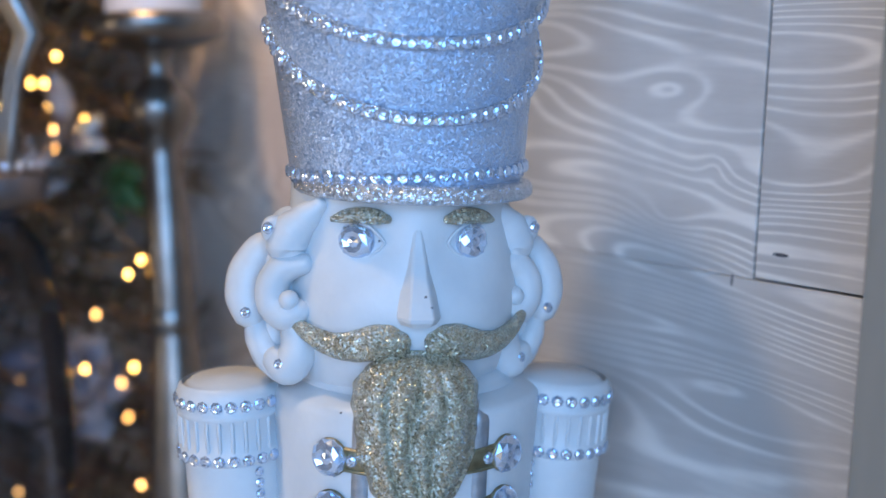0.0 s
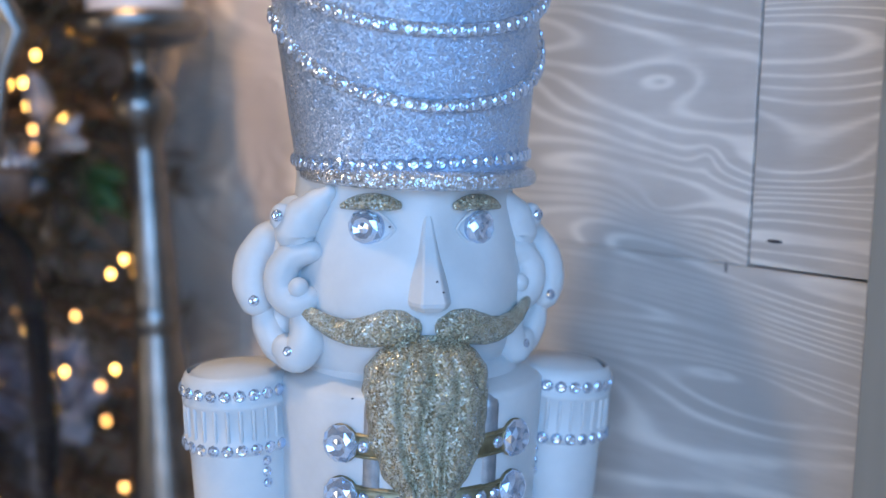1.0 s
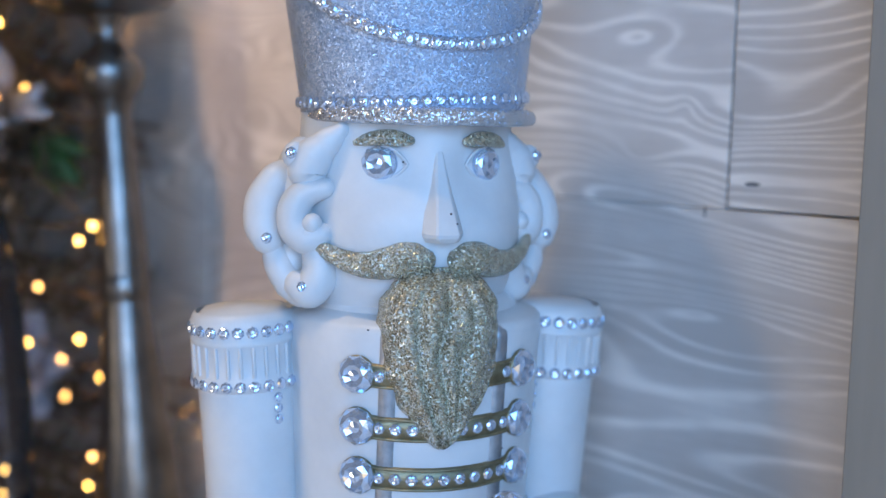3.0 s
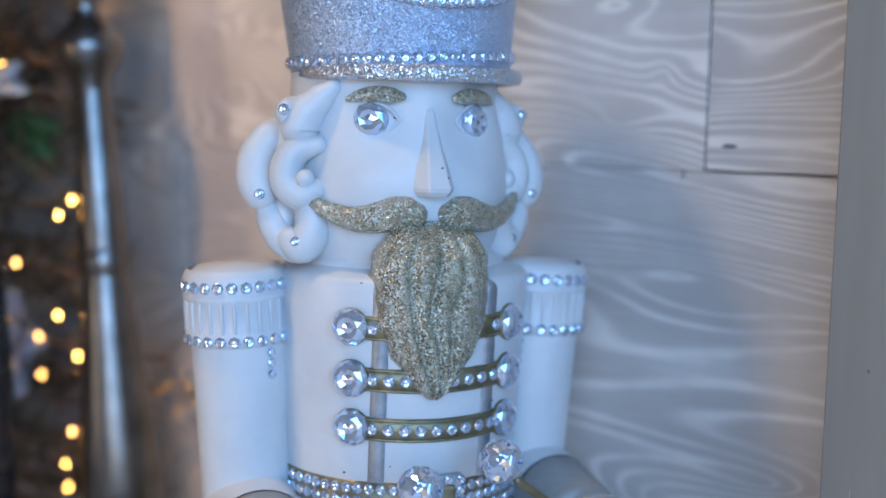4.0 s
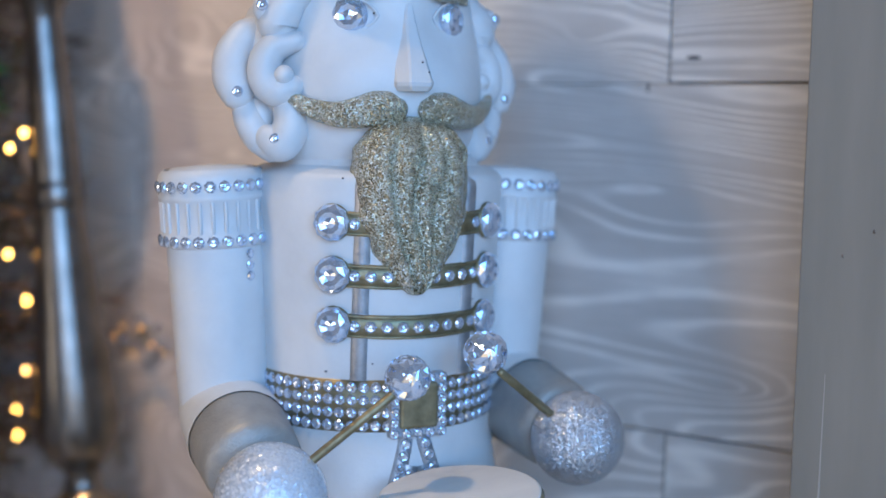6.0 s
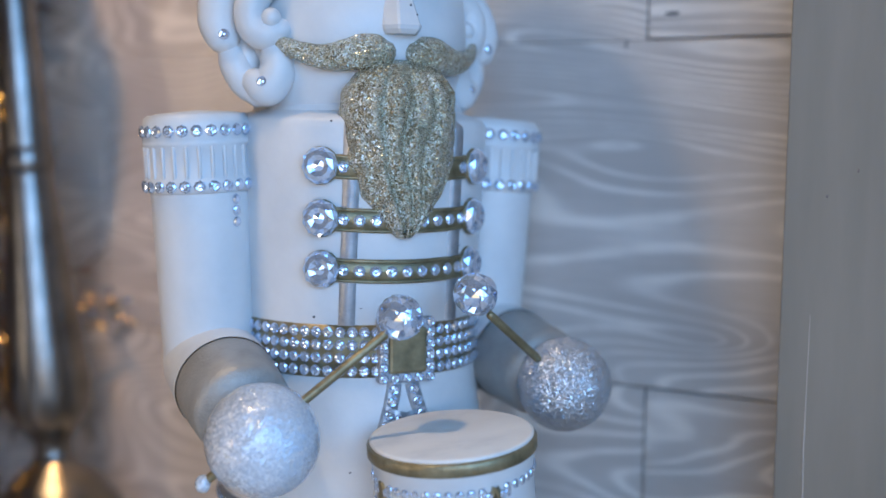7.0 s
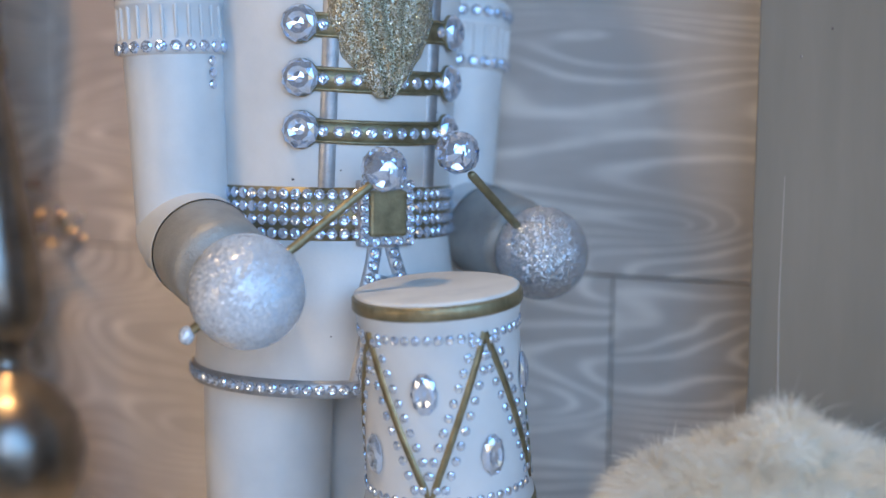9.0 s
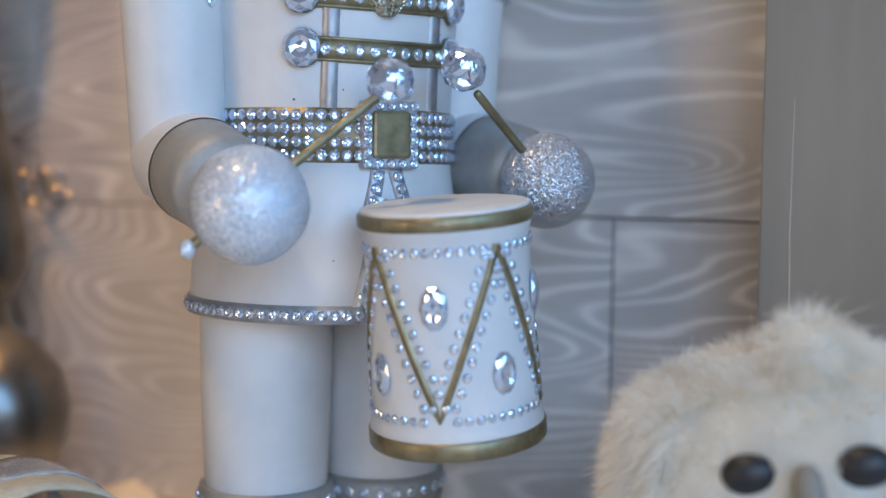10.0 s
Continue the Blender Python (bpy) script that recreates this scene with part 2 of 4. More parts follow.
    def box(self, lo, hi, mat, m=None, bevel=0.6):
        bm = bmesh.new()
        bmesh.ops.create_cube(bm, size=1.0)
        for v in bm.verts:
            v.co = Vector([lo[i] + (v.co[i] + 0.5) * (hi[i] - lo[i]) for i in range(3)])
        if bevel:
            bmesh.ops.bevel(bm, geom=bm.edges[:], offset=bevel, segments=2, affect="EDGES", profile=0.5)
        bm.verts.index_update()
        self.add([v.co for v in bm.verts], [[v.index for v in f.verts] for f in bm.faces], mat, m, False)
        bm.free()

    def mesh(self, name):
        me = bpy.data.meshes.new(name)
        me.from_pydata([tuple(p) for p in self.v], [], self.f)
        for mat in self.mats:
            me.materials.append(mat)
        me.polygons.foreach_set("material_index", self.m)
        me.polygons.foreach_set("use_smooth", self.s)
        me.update()
        return me


def part(name, shape, parent=None, label="", at=None):
    ob = new(name, shape.mesh(name))
    if parent:
        ob.parent = parent
    if at:
        ob.matrix_basis = at
    if label:
        tagged(ob, label)
    return ob


def thing(name, label, category, at, group="", kind=""):
    ob = new(name)
    ob.matrix_basis = at
    ob.empty_display_size = 0.02
    return tagged(ob, label, category, group, kind)


def eased(pts, radii, n=6):
    """The same line through its points, rounded and with more steps."""
    pts = [Vector(p) for p in pts]
    line, rad = [], []
    for i in range(len(pts) - 1):
        a, b, c, d = pts[max(i - 1, 0)], pts[i], pts[i + 1], pts[min(i + 2, len(pts) - 1)]
        for k in range(n):
            t = k / n
            line.append(0.5 * ((2 * b) + (c - a) * t + (2 * a - 5 * b + 4 * c - d) * t * t + (3 * b - a - 3 * c + d) * t ** 3))
            rad.append(radii[i] + (radii[i + 1] - radii[i]) * t * t * (3 - 2 * t))
    return line + [pts[-1]], rad + [radii[-1]]


def facing(p, out, spin=0.0):
    """A pose at p whose z points along out."""
    q = Vector(out).to_track_quat("Z", "Y").to_matrix().to_4x4()
    return Matrix.Translation(p) @ q @ pose(0, 0, 0, 0, 0, spin)


def profile_at(profile, z):
    for (r0, z0), (r1, z1) in zip(profile, profile[1:]):
        if min(z0, z1) <= z <= max(z0, z1) and z0 != z1:
            return r0 + (r1 - r0) * (z - z0) / (z1 - z0)
    return profile[-1][0]


def on(profile, deg, z, lift=0.0):
    """A point of a turned body and its outward direction; deg 0 is the front, positive towards +x."""
    a = radians(deg)
    out = Vector((math.sin(a), -math.cos(a), 0))
    p = out * (profile_at(profile, z) + lift)
    p.z = z
    return p, out


# ---- the setting ----
WALL = pose(0.139, 0.487, 0, 0, 0, -45)       # x runs along the boards, -y faces the display


SCRATCH = 13.6
SPECKS = [(29.4, 353.3), (17.7, 343.7)]


def build_wall():
    back = Shape()
    back.box((-1500, 12, 0), (700, 60, 2200), GAP, None, 0)
    wall = part("wall_north", back, None, "", WALL)
    tagged(wall, "white-limed wooden board wall with swirling grain", "wall", kind="structure")
    rows = [(50, 93), (93, 251.5), (251.5, 407.5), (407.5, 565), (565, 722), (722, 880), (880, 1040), (1040, 1200)] + [(1200 + 160 * i, 1360 + 160 * i) for i in range(6)]
    for k, (z0, z1) in enumerate(rows):
        cuts = {1: [-1500, -900, -420, 4.2, 700], 2: [-1500, -760, -330, 330, 700], 3: [-1500, -820, -395, 0.3, 700]}.get(k, [-1500, -700 - 60 * k, -250, 250, 700])
        for x0, x1 in zip(cuts, cuts[1:]):
            s = Shape()
            tight = 0.75 if k == 3 and x1 < 1 else 0
            s.box((x0 + 0.5, 0, z0 + 0.5 - tight), (x1 - 0.5, 13, z1 - 0.5), BOARD, None, 0.5)
            part("board", s, wall)
    # small filled nail marks in the boards
    for x, z, w in ((11.5, 418.5, 3.6), (-9.5, 405.5, 0.5)):
        s = Shape()
        s.ball((x, 0.0, z), (w, 0.25, 0.8 if w > 2 else 2.4), GAP, None, 12)
        part("nail_mark", s, wall)
    return wall


def build_room():
    s = Shape()
    n = 60
    rows = []
    for i in range(n + 1):
        row = []
        for j in range(n + 1):
            x, y = -1700 + 3200 * i / n, -1300 + 3200 * j / n
            z = 50 + 14 * noise.noise(Vector((x, y, 0)) * 0.012) + 5 * noise.noise(Vector((x, y, 5)) * 0.05)
            d = math.hypot(x - 5, y - 462)
            z = z if d > 140 else 50 + (z - 50) * max(0, (d - 70) / 70)
            wall_gap = (626 - x - y) * 0.7071
            z += 46 * math.exp(-((wall_gap - 20) / 60) ** 2) * (1 if x < -20 else math.exp(-((x + 20) / 40) ** 2))
            row.append((x, y, z))
        rows.append(row)
    s.grid(rows, SNOW, None, False)
    tagged(part("floor", s), "white fleece snow blanket over the display floor", "floor", kind="structure")
    c = Shape()
    c.box((-1700, -1300, 2200), (1500, 1900, 2240), PLASTER, None, 0)
    tagged(part("ceiling", c), "plain dim plaster ceiling", "ceiling", kind="structure")
    w = Shape()
    w.box((-1740, -1300, 0), (-1700, 1900, 2200), PLASTER, None, 0)
    tagged(part("wall_west", w), "plain dim plaster wall", "wall", kind="structure")
    # shop front with the window opening
    f = Shape()
    f.box((-1700, -1300, 0), (-820, -1260, 2200), PLASTER, None, 0)
    f.box((1000, -1300, 0), (1500, -1260, 2200), PLASTER, None, 0)
    f.box((-820, -1300, 0), (1000, -1260, 150), PLASTER, None, 0)
    f.box((-820, -1300, 1260), (1000, -1260, 2200), PLASTER, None, 0)
    tagged(part("wall_south", f), "plain wall round the shop window opening", "wall", kind="structure")
    e = Shape()
    e.box((1500, -1300, 0), (1540, 1900, 2200), PLASTER, None, 0)
    tagged(part("wall_east", e), "plain dim plaster wall", "wall", kind="structure")
    # painted side board that closes the niche
    p = Shape()
    p.box((0, 0, 50), (520, 28, 2200), POST, None, 1.2)
    trim = tagged(part("trim", p, None, "", pose(0.150, 0.385, 0, 0, 0, -62)), "grey painted upright board with fine scratches", "board", kind="structure")
    run = Shape()
    run.tube([(SCRATCH - 1, 0.25, 150), (SCRATCH - 0.4, 0.25, 215), (SCRATCH - 1.2, 0.25, 250), (SCRATCH - 0.6, 0.25, 300)], [0.4, 0.55, 0.5, 0.3], FLEECE_GREY, None, 6)
    part("paint_run", run, trim)
    for x, z in SPECKS:
        k = Shape()
        k.ball((x, 0.0, z), (0.55, 0.2, 0.7), STAND, None, 10)
        part("nail_mark", k, trim)


wall = build_wall()
build_room()


# ---- the nutcracker figure: one carved and painted piece ----
NUT = pose(0.0046, 0.462, 0, 0, 0, 11)
TORSO = [(20, 216), (52.5, 217.5), (53.5, 220), (52.5, 235), (50.5, 252), (48, 270), (47, 285), (47.5, 300), (49, 325), (50.5, 355), (51, 365.5), (50.6, 368), (49, 369.6), (40, 372.6), (30, 374.5), (0, 378)]
HEADP = [(30, 366), (37, 372), (41.5, 382), (43.6, 394), (44, 405), (43, 420), (41, 432), (40, 448)]
HATP = [(40, 444), (43.2, 446), (43.2, 449), (50.0, 511), (53.6, 538), (54.4, 544), (53, 546.5), (0, 547)]
ARM = [(0, 258), (8, 259), (14, 263), (17, 270), (17.5, 285), (18, 320), (18.6, 345), (18.8, 364), (18.2, 368), (15, 370.5), (0, 371.5)]


def band(s, profile, degs, zs, half, mat, lift=0.9, under=1.0):
    """A flat braid laid on a turned body along a line of angles and heights."""
    top, bot, mid, back0, back1 = [], [], [], [], []
    for a, z in zip(degs, zs):
        for lst, dz, l in ((back0, half + 0.5, -under), (top, half, lift), (mid, 0, lift + 0.15), (bot, -half, lift), (back1, -half - 0.5, -under)):
            p, _ = on(profile, a, z, 0)
            q = p + Vector((p.x, p.y, 0)).normalized() * l
            lst.append((q.x, q.y, z + dz))
    s.grid([back0, top, mid, bot, back1], mat, None, False)


def strip(s, pts, outs, half, lift, mat):
    """A flat braid along any line of points on a surface."""
    rows = [[], [], [], []]
    for i, (p, o) in enumerate(zip(pts, outs)):
        d = (Vector(pts[min(i + 1, len(pts) - 1)]) - Vector(pts[max(i - 1, 0)])).normalized()
        side = d.cross(o).normalized()
        for row, a, l in zip(rows, (-half - 0.4, -half, half, half + 0.4), (-1.0, lift, lift, -1.0)):
            row.append(tuple(p + side * a + o * l))
    s.grid(rows, mat, None, False)


def beads(s, profile, pairs, r, lift=0.8, n=8):
    for a, z in pairs:
        p, o = on(profile, a, z, lift)
        s.gem(facing(p, o, random.uniform(0, 45)), r, None, n)


def lerp(a, b, n):
    return [a + (b - a) * i / (n - 1) for i in range(n)]


def turned(s, first, m):
    """Turns all points added since the given one."""
    for i in range(first, len(s.v)):
        s.v[i] = m @ s.v[i]


def hat(s):
    # visor: rounded rim, longer in front
    rim = [(30, 440.6), (41.5, 439.6), (43.6, 440.0), (44.6, 441.2), (44.6, 443.4), (43.6, 445), (41, 446), (30, 446.6)]
    s.lathe(rim[:2], WHITE, pose(0.7, -4.2, 1), 72, 0.985, 1.06)
    s.lathe(rim[1:], BRIM, pose(0.7, -4.2, 1), 72, 0.985, 1.06)
    first = len(s.v)
    s.lathe(HATP, HAT, None, 72)
    beads(s, HATP, [(a, 449.6) for a in lerp(-112, 112, 38)], 2.25, 0.6)
    for low, span, rise, mid, n in ((469, 95, 34, 9, 34), (494, 98, 32, 9, 36)):
        degs = lerp(mid - span, mid + span, 60)
        zs = [low + rise * abs((a - mid) / span) ** 2.1 for a in degs]
        pts, outs = zip(*[on(HATP, a, z) for a, z in zip(degs, zs)])
        s.tube([p + o * 0.2 for p, o in zip(pts, outs)], 2.6, BRIM, None, 10)
        for i in range(n):
            a = mid - span + 2 * span * (i + 0.5) / n
            p, o = on(HATP, a, low + rise * abs((a - mid) / span) ** 2.1, 2.2)
            s.gem(facing(p, o, random.uniform(0, 45)), 2.35)
    # the crown leans a little to one side
    turned(s, first, pose(-0.0008, 0, 0.444, 0, -2.7, 0) @ pose(0, 0, -0.444))


def face(s):
    first = len(s.v)
    rows = []
    for z in lerp(366, 448, 34):
        r = profile_at(HEADP, z) * (1 + 0.03 * math.exp(-((z - 400) / 18) ** 2))
        row = []
        for j in range(72):
            a = 2 * math.pi * j / 72
            x, d = math.sin(a), math.cos(a)
            rr = r
            # shallow eye planes beside the nose, full cheeks below
            if d > 0:
                hollow = math.exp(-((z - 427) / 12) ** 2) * math.exp(-((abs(x) - 0.36) / 0.24) ** 2)
                rr -= 3.6 * hollow
                rr += 1.2 * math.exp(-((z - 404) / 9) ** 2) * math.exp(-((abs(x) - 0.5) / 0.25) ** 2)
            row.append((rr * x, -rr * d, z))
        rows.append(row)
    s.grid(rows, WHITE)
    # nose: a carved wedge with a flat bridge
    sect = [(432, 1.5, 3.4, 40.8), (425, 2.2, 4.4, 43.0), (417, 2.9, 5.4, 46.4), (409, 3.8, 6.5, 50.2), (403.2, 4.6, 7.3, 52.8), (401.8, 4.4, 7.0, 52.4)]
    rows = [[(-b, -36, z), (-b, -(d - 5.5), z), (-a, -d + 0.6, z), (-a + 0.8, -d, z), (a - 0.8, -d, z), (a, -d + 0.6, z), (b, -(d - 5.5), z), (b, -36, z)] for z, a, b, d in sect]
    rows.append([(x * 0.9, y, 400.2) for x, y, z in [(-7, -36, 0), (-6.8, -46, 0), (-4, -50, 0), (-3, -51, 0), (3, -51, 0), (4, -50, 0), (6.8, -46, 0), (7, -36, 0)]])
    rows.append([(x * 0.3, -38, 400.0) for x, y, z in rows[-1]])
    s.grid(rows, WHITE, None, False, False)
    for x, z, d in ((1.6, 410.5, 49.9), (3.6, 407.0, 51.0), (-13, 428, 38.6)):
        s.ball((x, -d, z), (0.45, 0.25, 0.4), GAP, None, 8)
    for side in (-1, 1):
        # carved almond lids round a large stone
        a = 31.5 * side
        p, o = on(HEADP, a, 427.2, -3.0)
        m = facing(p, o)
        right = Vector((math.cos(radians(a)), math.sin(radians(a)), 0))
        for up in (-1, 1):
            arc = [(10.4 * u, up * 6.6 * (1 - u * u) ** 0.8 * (1.0 if up > 0 else 0.9)) for u in lerp(-1, 1, 25)]
            s.tube([p + right * x + Vector((0, 0, z)) + o * (0.75 - 0.012 * x * x) for x, z in arc], 0.55, WHITE, None, 8)
        s.lathe([(6.75, -0.6), (6.75, 0.9), (6.5, 1.1)], GEM, m, 32)
        s.gem(m @ pose(0, 0, 0.6, 0, 0, 11), 6.6, None, 9, 0.5)
        # brow
        pts = [on(HEADP, (15 + i * 4.0) * side, 435.6 + 1.6 * math.sin(i / 7 * 3.0) - 0.2 * i, 0.2)[0] for i in range(8)]
        s.tube(pts, [1.7, 2.7, 3.0, 3.0, 2.9, 2.6, 2.1, 1.2], GOLD, None, 12)
        # moustache: thick by the nose, curling up to a point
        line = [(6.2, 393.6, 4.6), (9, 394.0, 6.0), (13, 393.6, 6.4), (18, 392.2, 5.8), (23, 391.4, 4.9), (28, 392.0, 4.1), (33, 394.2, 3.3), (37, 397.0, 2.6), (40, 399.6, 1.9), (41.8, 401.4, 1.0)]
        pts, rad = [], []
        for x, z, r in line:
            d = math.sqrt(max(45.2 ** 2 - x * x, 60))
            pts.append((side * x * 1.085, -d - 0.6 + 0.02 * x, z))
            rad.append(r)
        s.tube(*eased(pts, rad, 4), GOLD, None, 20, True, 0.8)
    turned(s, first, pose(-0.0034, 0, -0.0006, 0, 0, 1.8))


def beard(s):
    outline = [(390.5, 6, 45), (388.5, 12, 49), (385, 17.5, 54), (379, 21.3, 57.5), (371, 22.4, 58.5), (362, 22.2, 58.5), (354, 21.2, 58), (347, 18.6, 57.5), (340, 14.5, 57), (334, 10, 56), (329, 6, 54.5), (326, 2.4, 52)]
    zs = lerp(390.5, 326, 64)
    rows = []
    for z in zs:
        for (z0, w0, d0), (z1, w1, d1) in zip(outline, outline[1:]):
            if z1 <= z <= z0:
                k = (z0 - z) / (z0 - z1)
                w, d = w0 + (w1 - w0) * k, d0 + (d1 - d0) * k
        row = []
        for j in range(49):
            u = -1 + 2 * j / 48
            x = u * w
            base = math.sqrt(50.0 ** 2 - x * x) - 3.0
            bulge = (1 - abs(u) ** 3.0) ** 0.6
            swirl = u * 6.5 + 0.9 * noise.noise(Vector((u * 2.2, z * 0.045, 1))) + 0.6 * math.sin(z * 0.11 + u * 3) + 0.012 * (z - 360) * u
            lock = abs(math.sin(swirl * 1.25 + 0.5 * math.sin(z * 0.09))) ** 0.7
            fade = min(1, max(0, (388 - z) / 8))
            y = base + (d - base) * bulge + ((3.8 + 1.4 * noise.noise(Vector((x * 0.12, z * 0.05, 9)))) * lock - 2.2) * fade * min(1, 1.6 * (1 - abs(u)) + 0.15)
            y += 0.7 * noise.noise(Vector((x, z, 3)) * 0.4)
            row.append((x + 1.3 * u * noise.noise(Vector((2.0 * u, z * 0.16, 4))), -y, z))
        rows.append(row)
    s.grid(rows, GOLD, pose(0, 0, 0, 0, 0, -2.4), False)


def hair(s):
    for k in (-1, 1):
        def P(x, d, z):
            return (k * x - (8.5 if k > 0 else 0), -d + (7 if k > 0 else 0), z)

        def lock(line):
            s.tube(*eased([P(*q[:3]) for q in line], [q[3] * 1.32 for q in line], 7), WHITE, None, 26)
        s.ball(P(45, 4, 405), (12, 16, 30), WHITE)
        s.ball(P(50, 10, 389), (7, 9, 10), WHITE)
        # upper scroll, sweeping down from under the visor
        lock([(35, 27, 438, 2.2), (39.5, 24.5, 433.5, 4.0), (43.6, 22, 428.5, 5.4), (45.6, 20.5, 423.5, 5.8), (44.5, 20.5, 420.6, 4.6)])
        s.ball(P(50.6, 20.5, 428.6), (4.4, 4.0, 5.0), WHITE)
        # outer lock with its round end
        lock([(49, 8, 423, 3.4), (55, 8, 418.5, 5.0), (59, 9, 411, 5.8), (60.2, 11, 404, 5.6), (59, 13, 398.5, 5.0)])
        s.ball(P(58.4, 14, 397.6), (5.4, 5.2, 5.4), WHITE)
        # inner curl round a small knob
        lock([(40.5, 25, 417, 3.0), (47, 22, 414.8, 4.2), (50.6, 21, 409, 4.6), (50.4, 21.5, 402.5, 4.6), (46.6, 24, 398.8, 4.4), (42, 26.5, 400.5, 3.4)])
        s.ball(P(45.2, 27.5, 404.6), 3.6, WHITE)
        # lower locks
        lock([(44, 22, 397, 3.2), (42, 24, 391, 4.6), (42, 24, 384.5, 5.2), (45, 23, 379.5, 5.0), (48.6, 21, 381.5, 4.2)])
        lock([(56, 12, 394, 3.6), (54.4, 14, 388, 4.4), (51.5, 16, 382, 4.4), (47.5, 19, 377.5, 3.6)])
        for x, d, z in ((52.6, 25.0, 429.6), (60.2, 19.4, 398.6), (48.4, 28.0, 381.6)):
            s.gem(facing(P(x, d - 0.6, z), (0.45 * k, -0.9, 0.1)), 2.2)


def torso(s):
    s.lathe(TORSO, WHITE, None, 80)
    # chips and specks in the paint
    for a, z, w in ((-41, 296.5, 0.7), (-9, 262.5, 0.6), (-24, 240, 0.45), (-33, 371, 0.5), (-20, 300, 0.4), (30, 322, 0.45)):
        p, o = on(TORSO, a, min(z, 368), 0.05)
        s.ball(tuple(p), (w, 0.25, w * 0.6), GAP, None, 8)
    # sloping yoke from arm to arm
    s.ball((0, 1, 359.5), (72, 17.5, 14.5), WHITE, None, 40)
    # neck shelf under the head
    s.lathe([(42, 371), (41, 374), (38, 377), (34, 378)], WHITE, None, 60)
    # two silver bands down the chest
    for x in (-21.0, 21.0):
        zs = lerp(371, 293, 30)
        pts, outs = [], []
        for z in zs:
            a = math.degrees(math.asin(x / profile_at(TORSO, z)))
            p, o = on(TORSO, a, z)
            pts.append(p), outs.append(o)
        strip(s, pts, outs, 2.9, 0.55, SILVER)
    # three rows of gold braid with small stones between two large ones
    for z, inner in ((351, 1), (332, 9), (313.5, 9)):
        degs = lerp(-40, 40, 26)
        zs = [z + 0.6 * (a / 40) ** 2 * 2 for a in degs]
        band(s, TORSO, degs, zs, 4.0, BRAID, 0.9)
        for e in (0.93, -0.93):
            band(s, TORSO, degs, [q + 4.0 * e for q in zs], 0.45, BRAID, 1.5)
        for i in range(9):
            a = -28 + 7 * i
            if z == 351 and abs(a) < 22:
                continue
            p, o = on(TORSO, a, z + 1.2 * (a / 40) ** 2, 1.0)
            s.gem(facing(p, o, random.uniform(0, 45)), 2.35)
        for side in (-1, 1):
            p, o = on(TORSO, 37 * side, z + 1, 0.6)
            s.lathe([(6.9, 0), (6.9, 1.0), (6.4, 1.4)], BRAID, facing(p, o), 24)
            s.gem(facing(p + o * 1.2, o, random.uniform(0, 40)), 6.9, None, 10, 0.55)
    # belt: gold ground, four rows of stones
    band(s, TORSO, lerp(-100, 100, 60), [284.0] * 60, 9.6, BRAID, 0.9)
    for row in range(4):
        for i in range(38):
            a = -98 + 5.3 * i
            if abs(a) > 13:
                p, o = on(TORSO, a, 291.2 - 4.75 * row, 1.0)
                s.gem(facing(p, o, random.uniform(0, 45)), 2.15)
    # buckle plate with a stone frame
    p, o = on(TORSO, 0, 284, 1.2)
    s.box((-11, p.y - 2.0, 272.5), (11, p.y + 3, 296.5), SILVER, None, 0.8)
    s.box((-7.6, p.y - 3.4, 276), (7.6, p.y, 293), BRAID, None, 1.2)
    for i in range(6):
        for x, z in ((-9.4, 274.4 + 4.1 * i), (9.4, 274.4 + 4.1 * i)):
            s.gem(facing((x, p.y - 2.0, z), (0, -1, 0), random.uniform(0, 45)), 2.0)
    for x in (-4.7, 0, 4.7):
        for z in (274.4, 294.9):
            s.gem(facing((x, p.y - 2.0, z), (0, -1, 0), random.uniform(0, 45)), 2.0)
    # two sash ends with stones, below the buckle
    for x0, x1 in ((-4, -9.5), (3, 9.5)):
        pts, outs = [], []
        for k in lerp(0, 1, 10):
            z = 272 - 20 * k
            x = x0 + (x1 - x0) * k ** 1.3
            q, o = on(TORSO, math.degrees(math.asin(x / profile_at(TORSO, z))), z)
            pts.append(q), outs.append(o)
        strip(s, pts, outs, 2.6, 0.9, SILVER)
        for i in range(1, 10, 2):
            s.gem(facing(pts[i] + outs[i] * 1.0, outs[i], random.uniform(0, 45)), 2.2)
    # coat hem and the two front edges
    for side in (-1, 1):
        degs = lerp(14 * side, 125 * side, 40)
        band(s, TORSO, degs, [220.8] * 40, 3.0, SILVER, 1.0)
        beads(s, TORSO, [(a, 220.8) for a in lerp(14 * side, 122 * side, 24)], 2.1, 1.2)
        pts, outs = [], []
        for k in lerp(0, 1, 14):
            z = 262 - 41 * k
            x = side * (2.5 + 10.5 * k)
            q, o = on(TORSO, math.degrees(math.asin(x / profile_at(TORSO, z))), z)
            pts.append(q), outs.append(o)
        strip(s, pts, outs, 3.0, 1.0, SILVER)
        for i in range(1, 14, 1):
            if i % 2:
                s.gem(facing(pts[i] + outs[i] * 1.2, outs[i], random.uniform(0, 45)), 2.1)


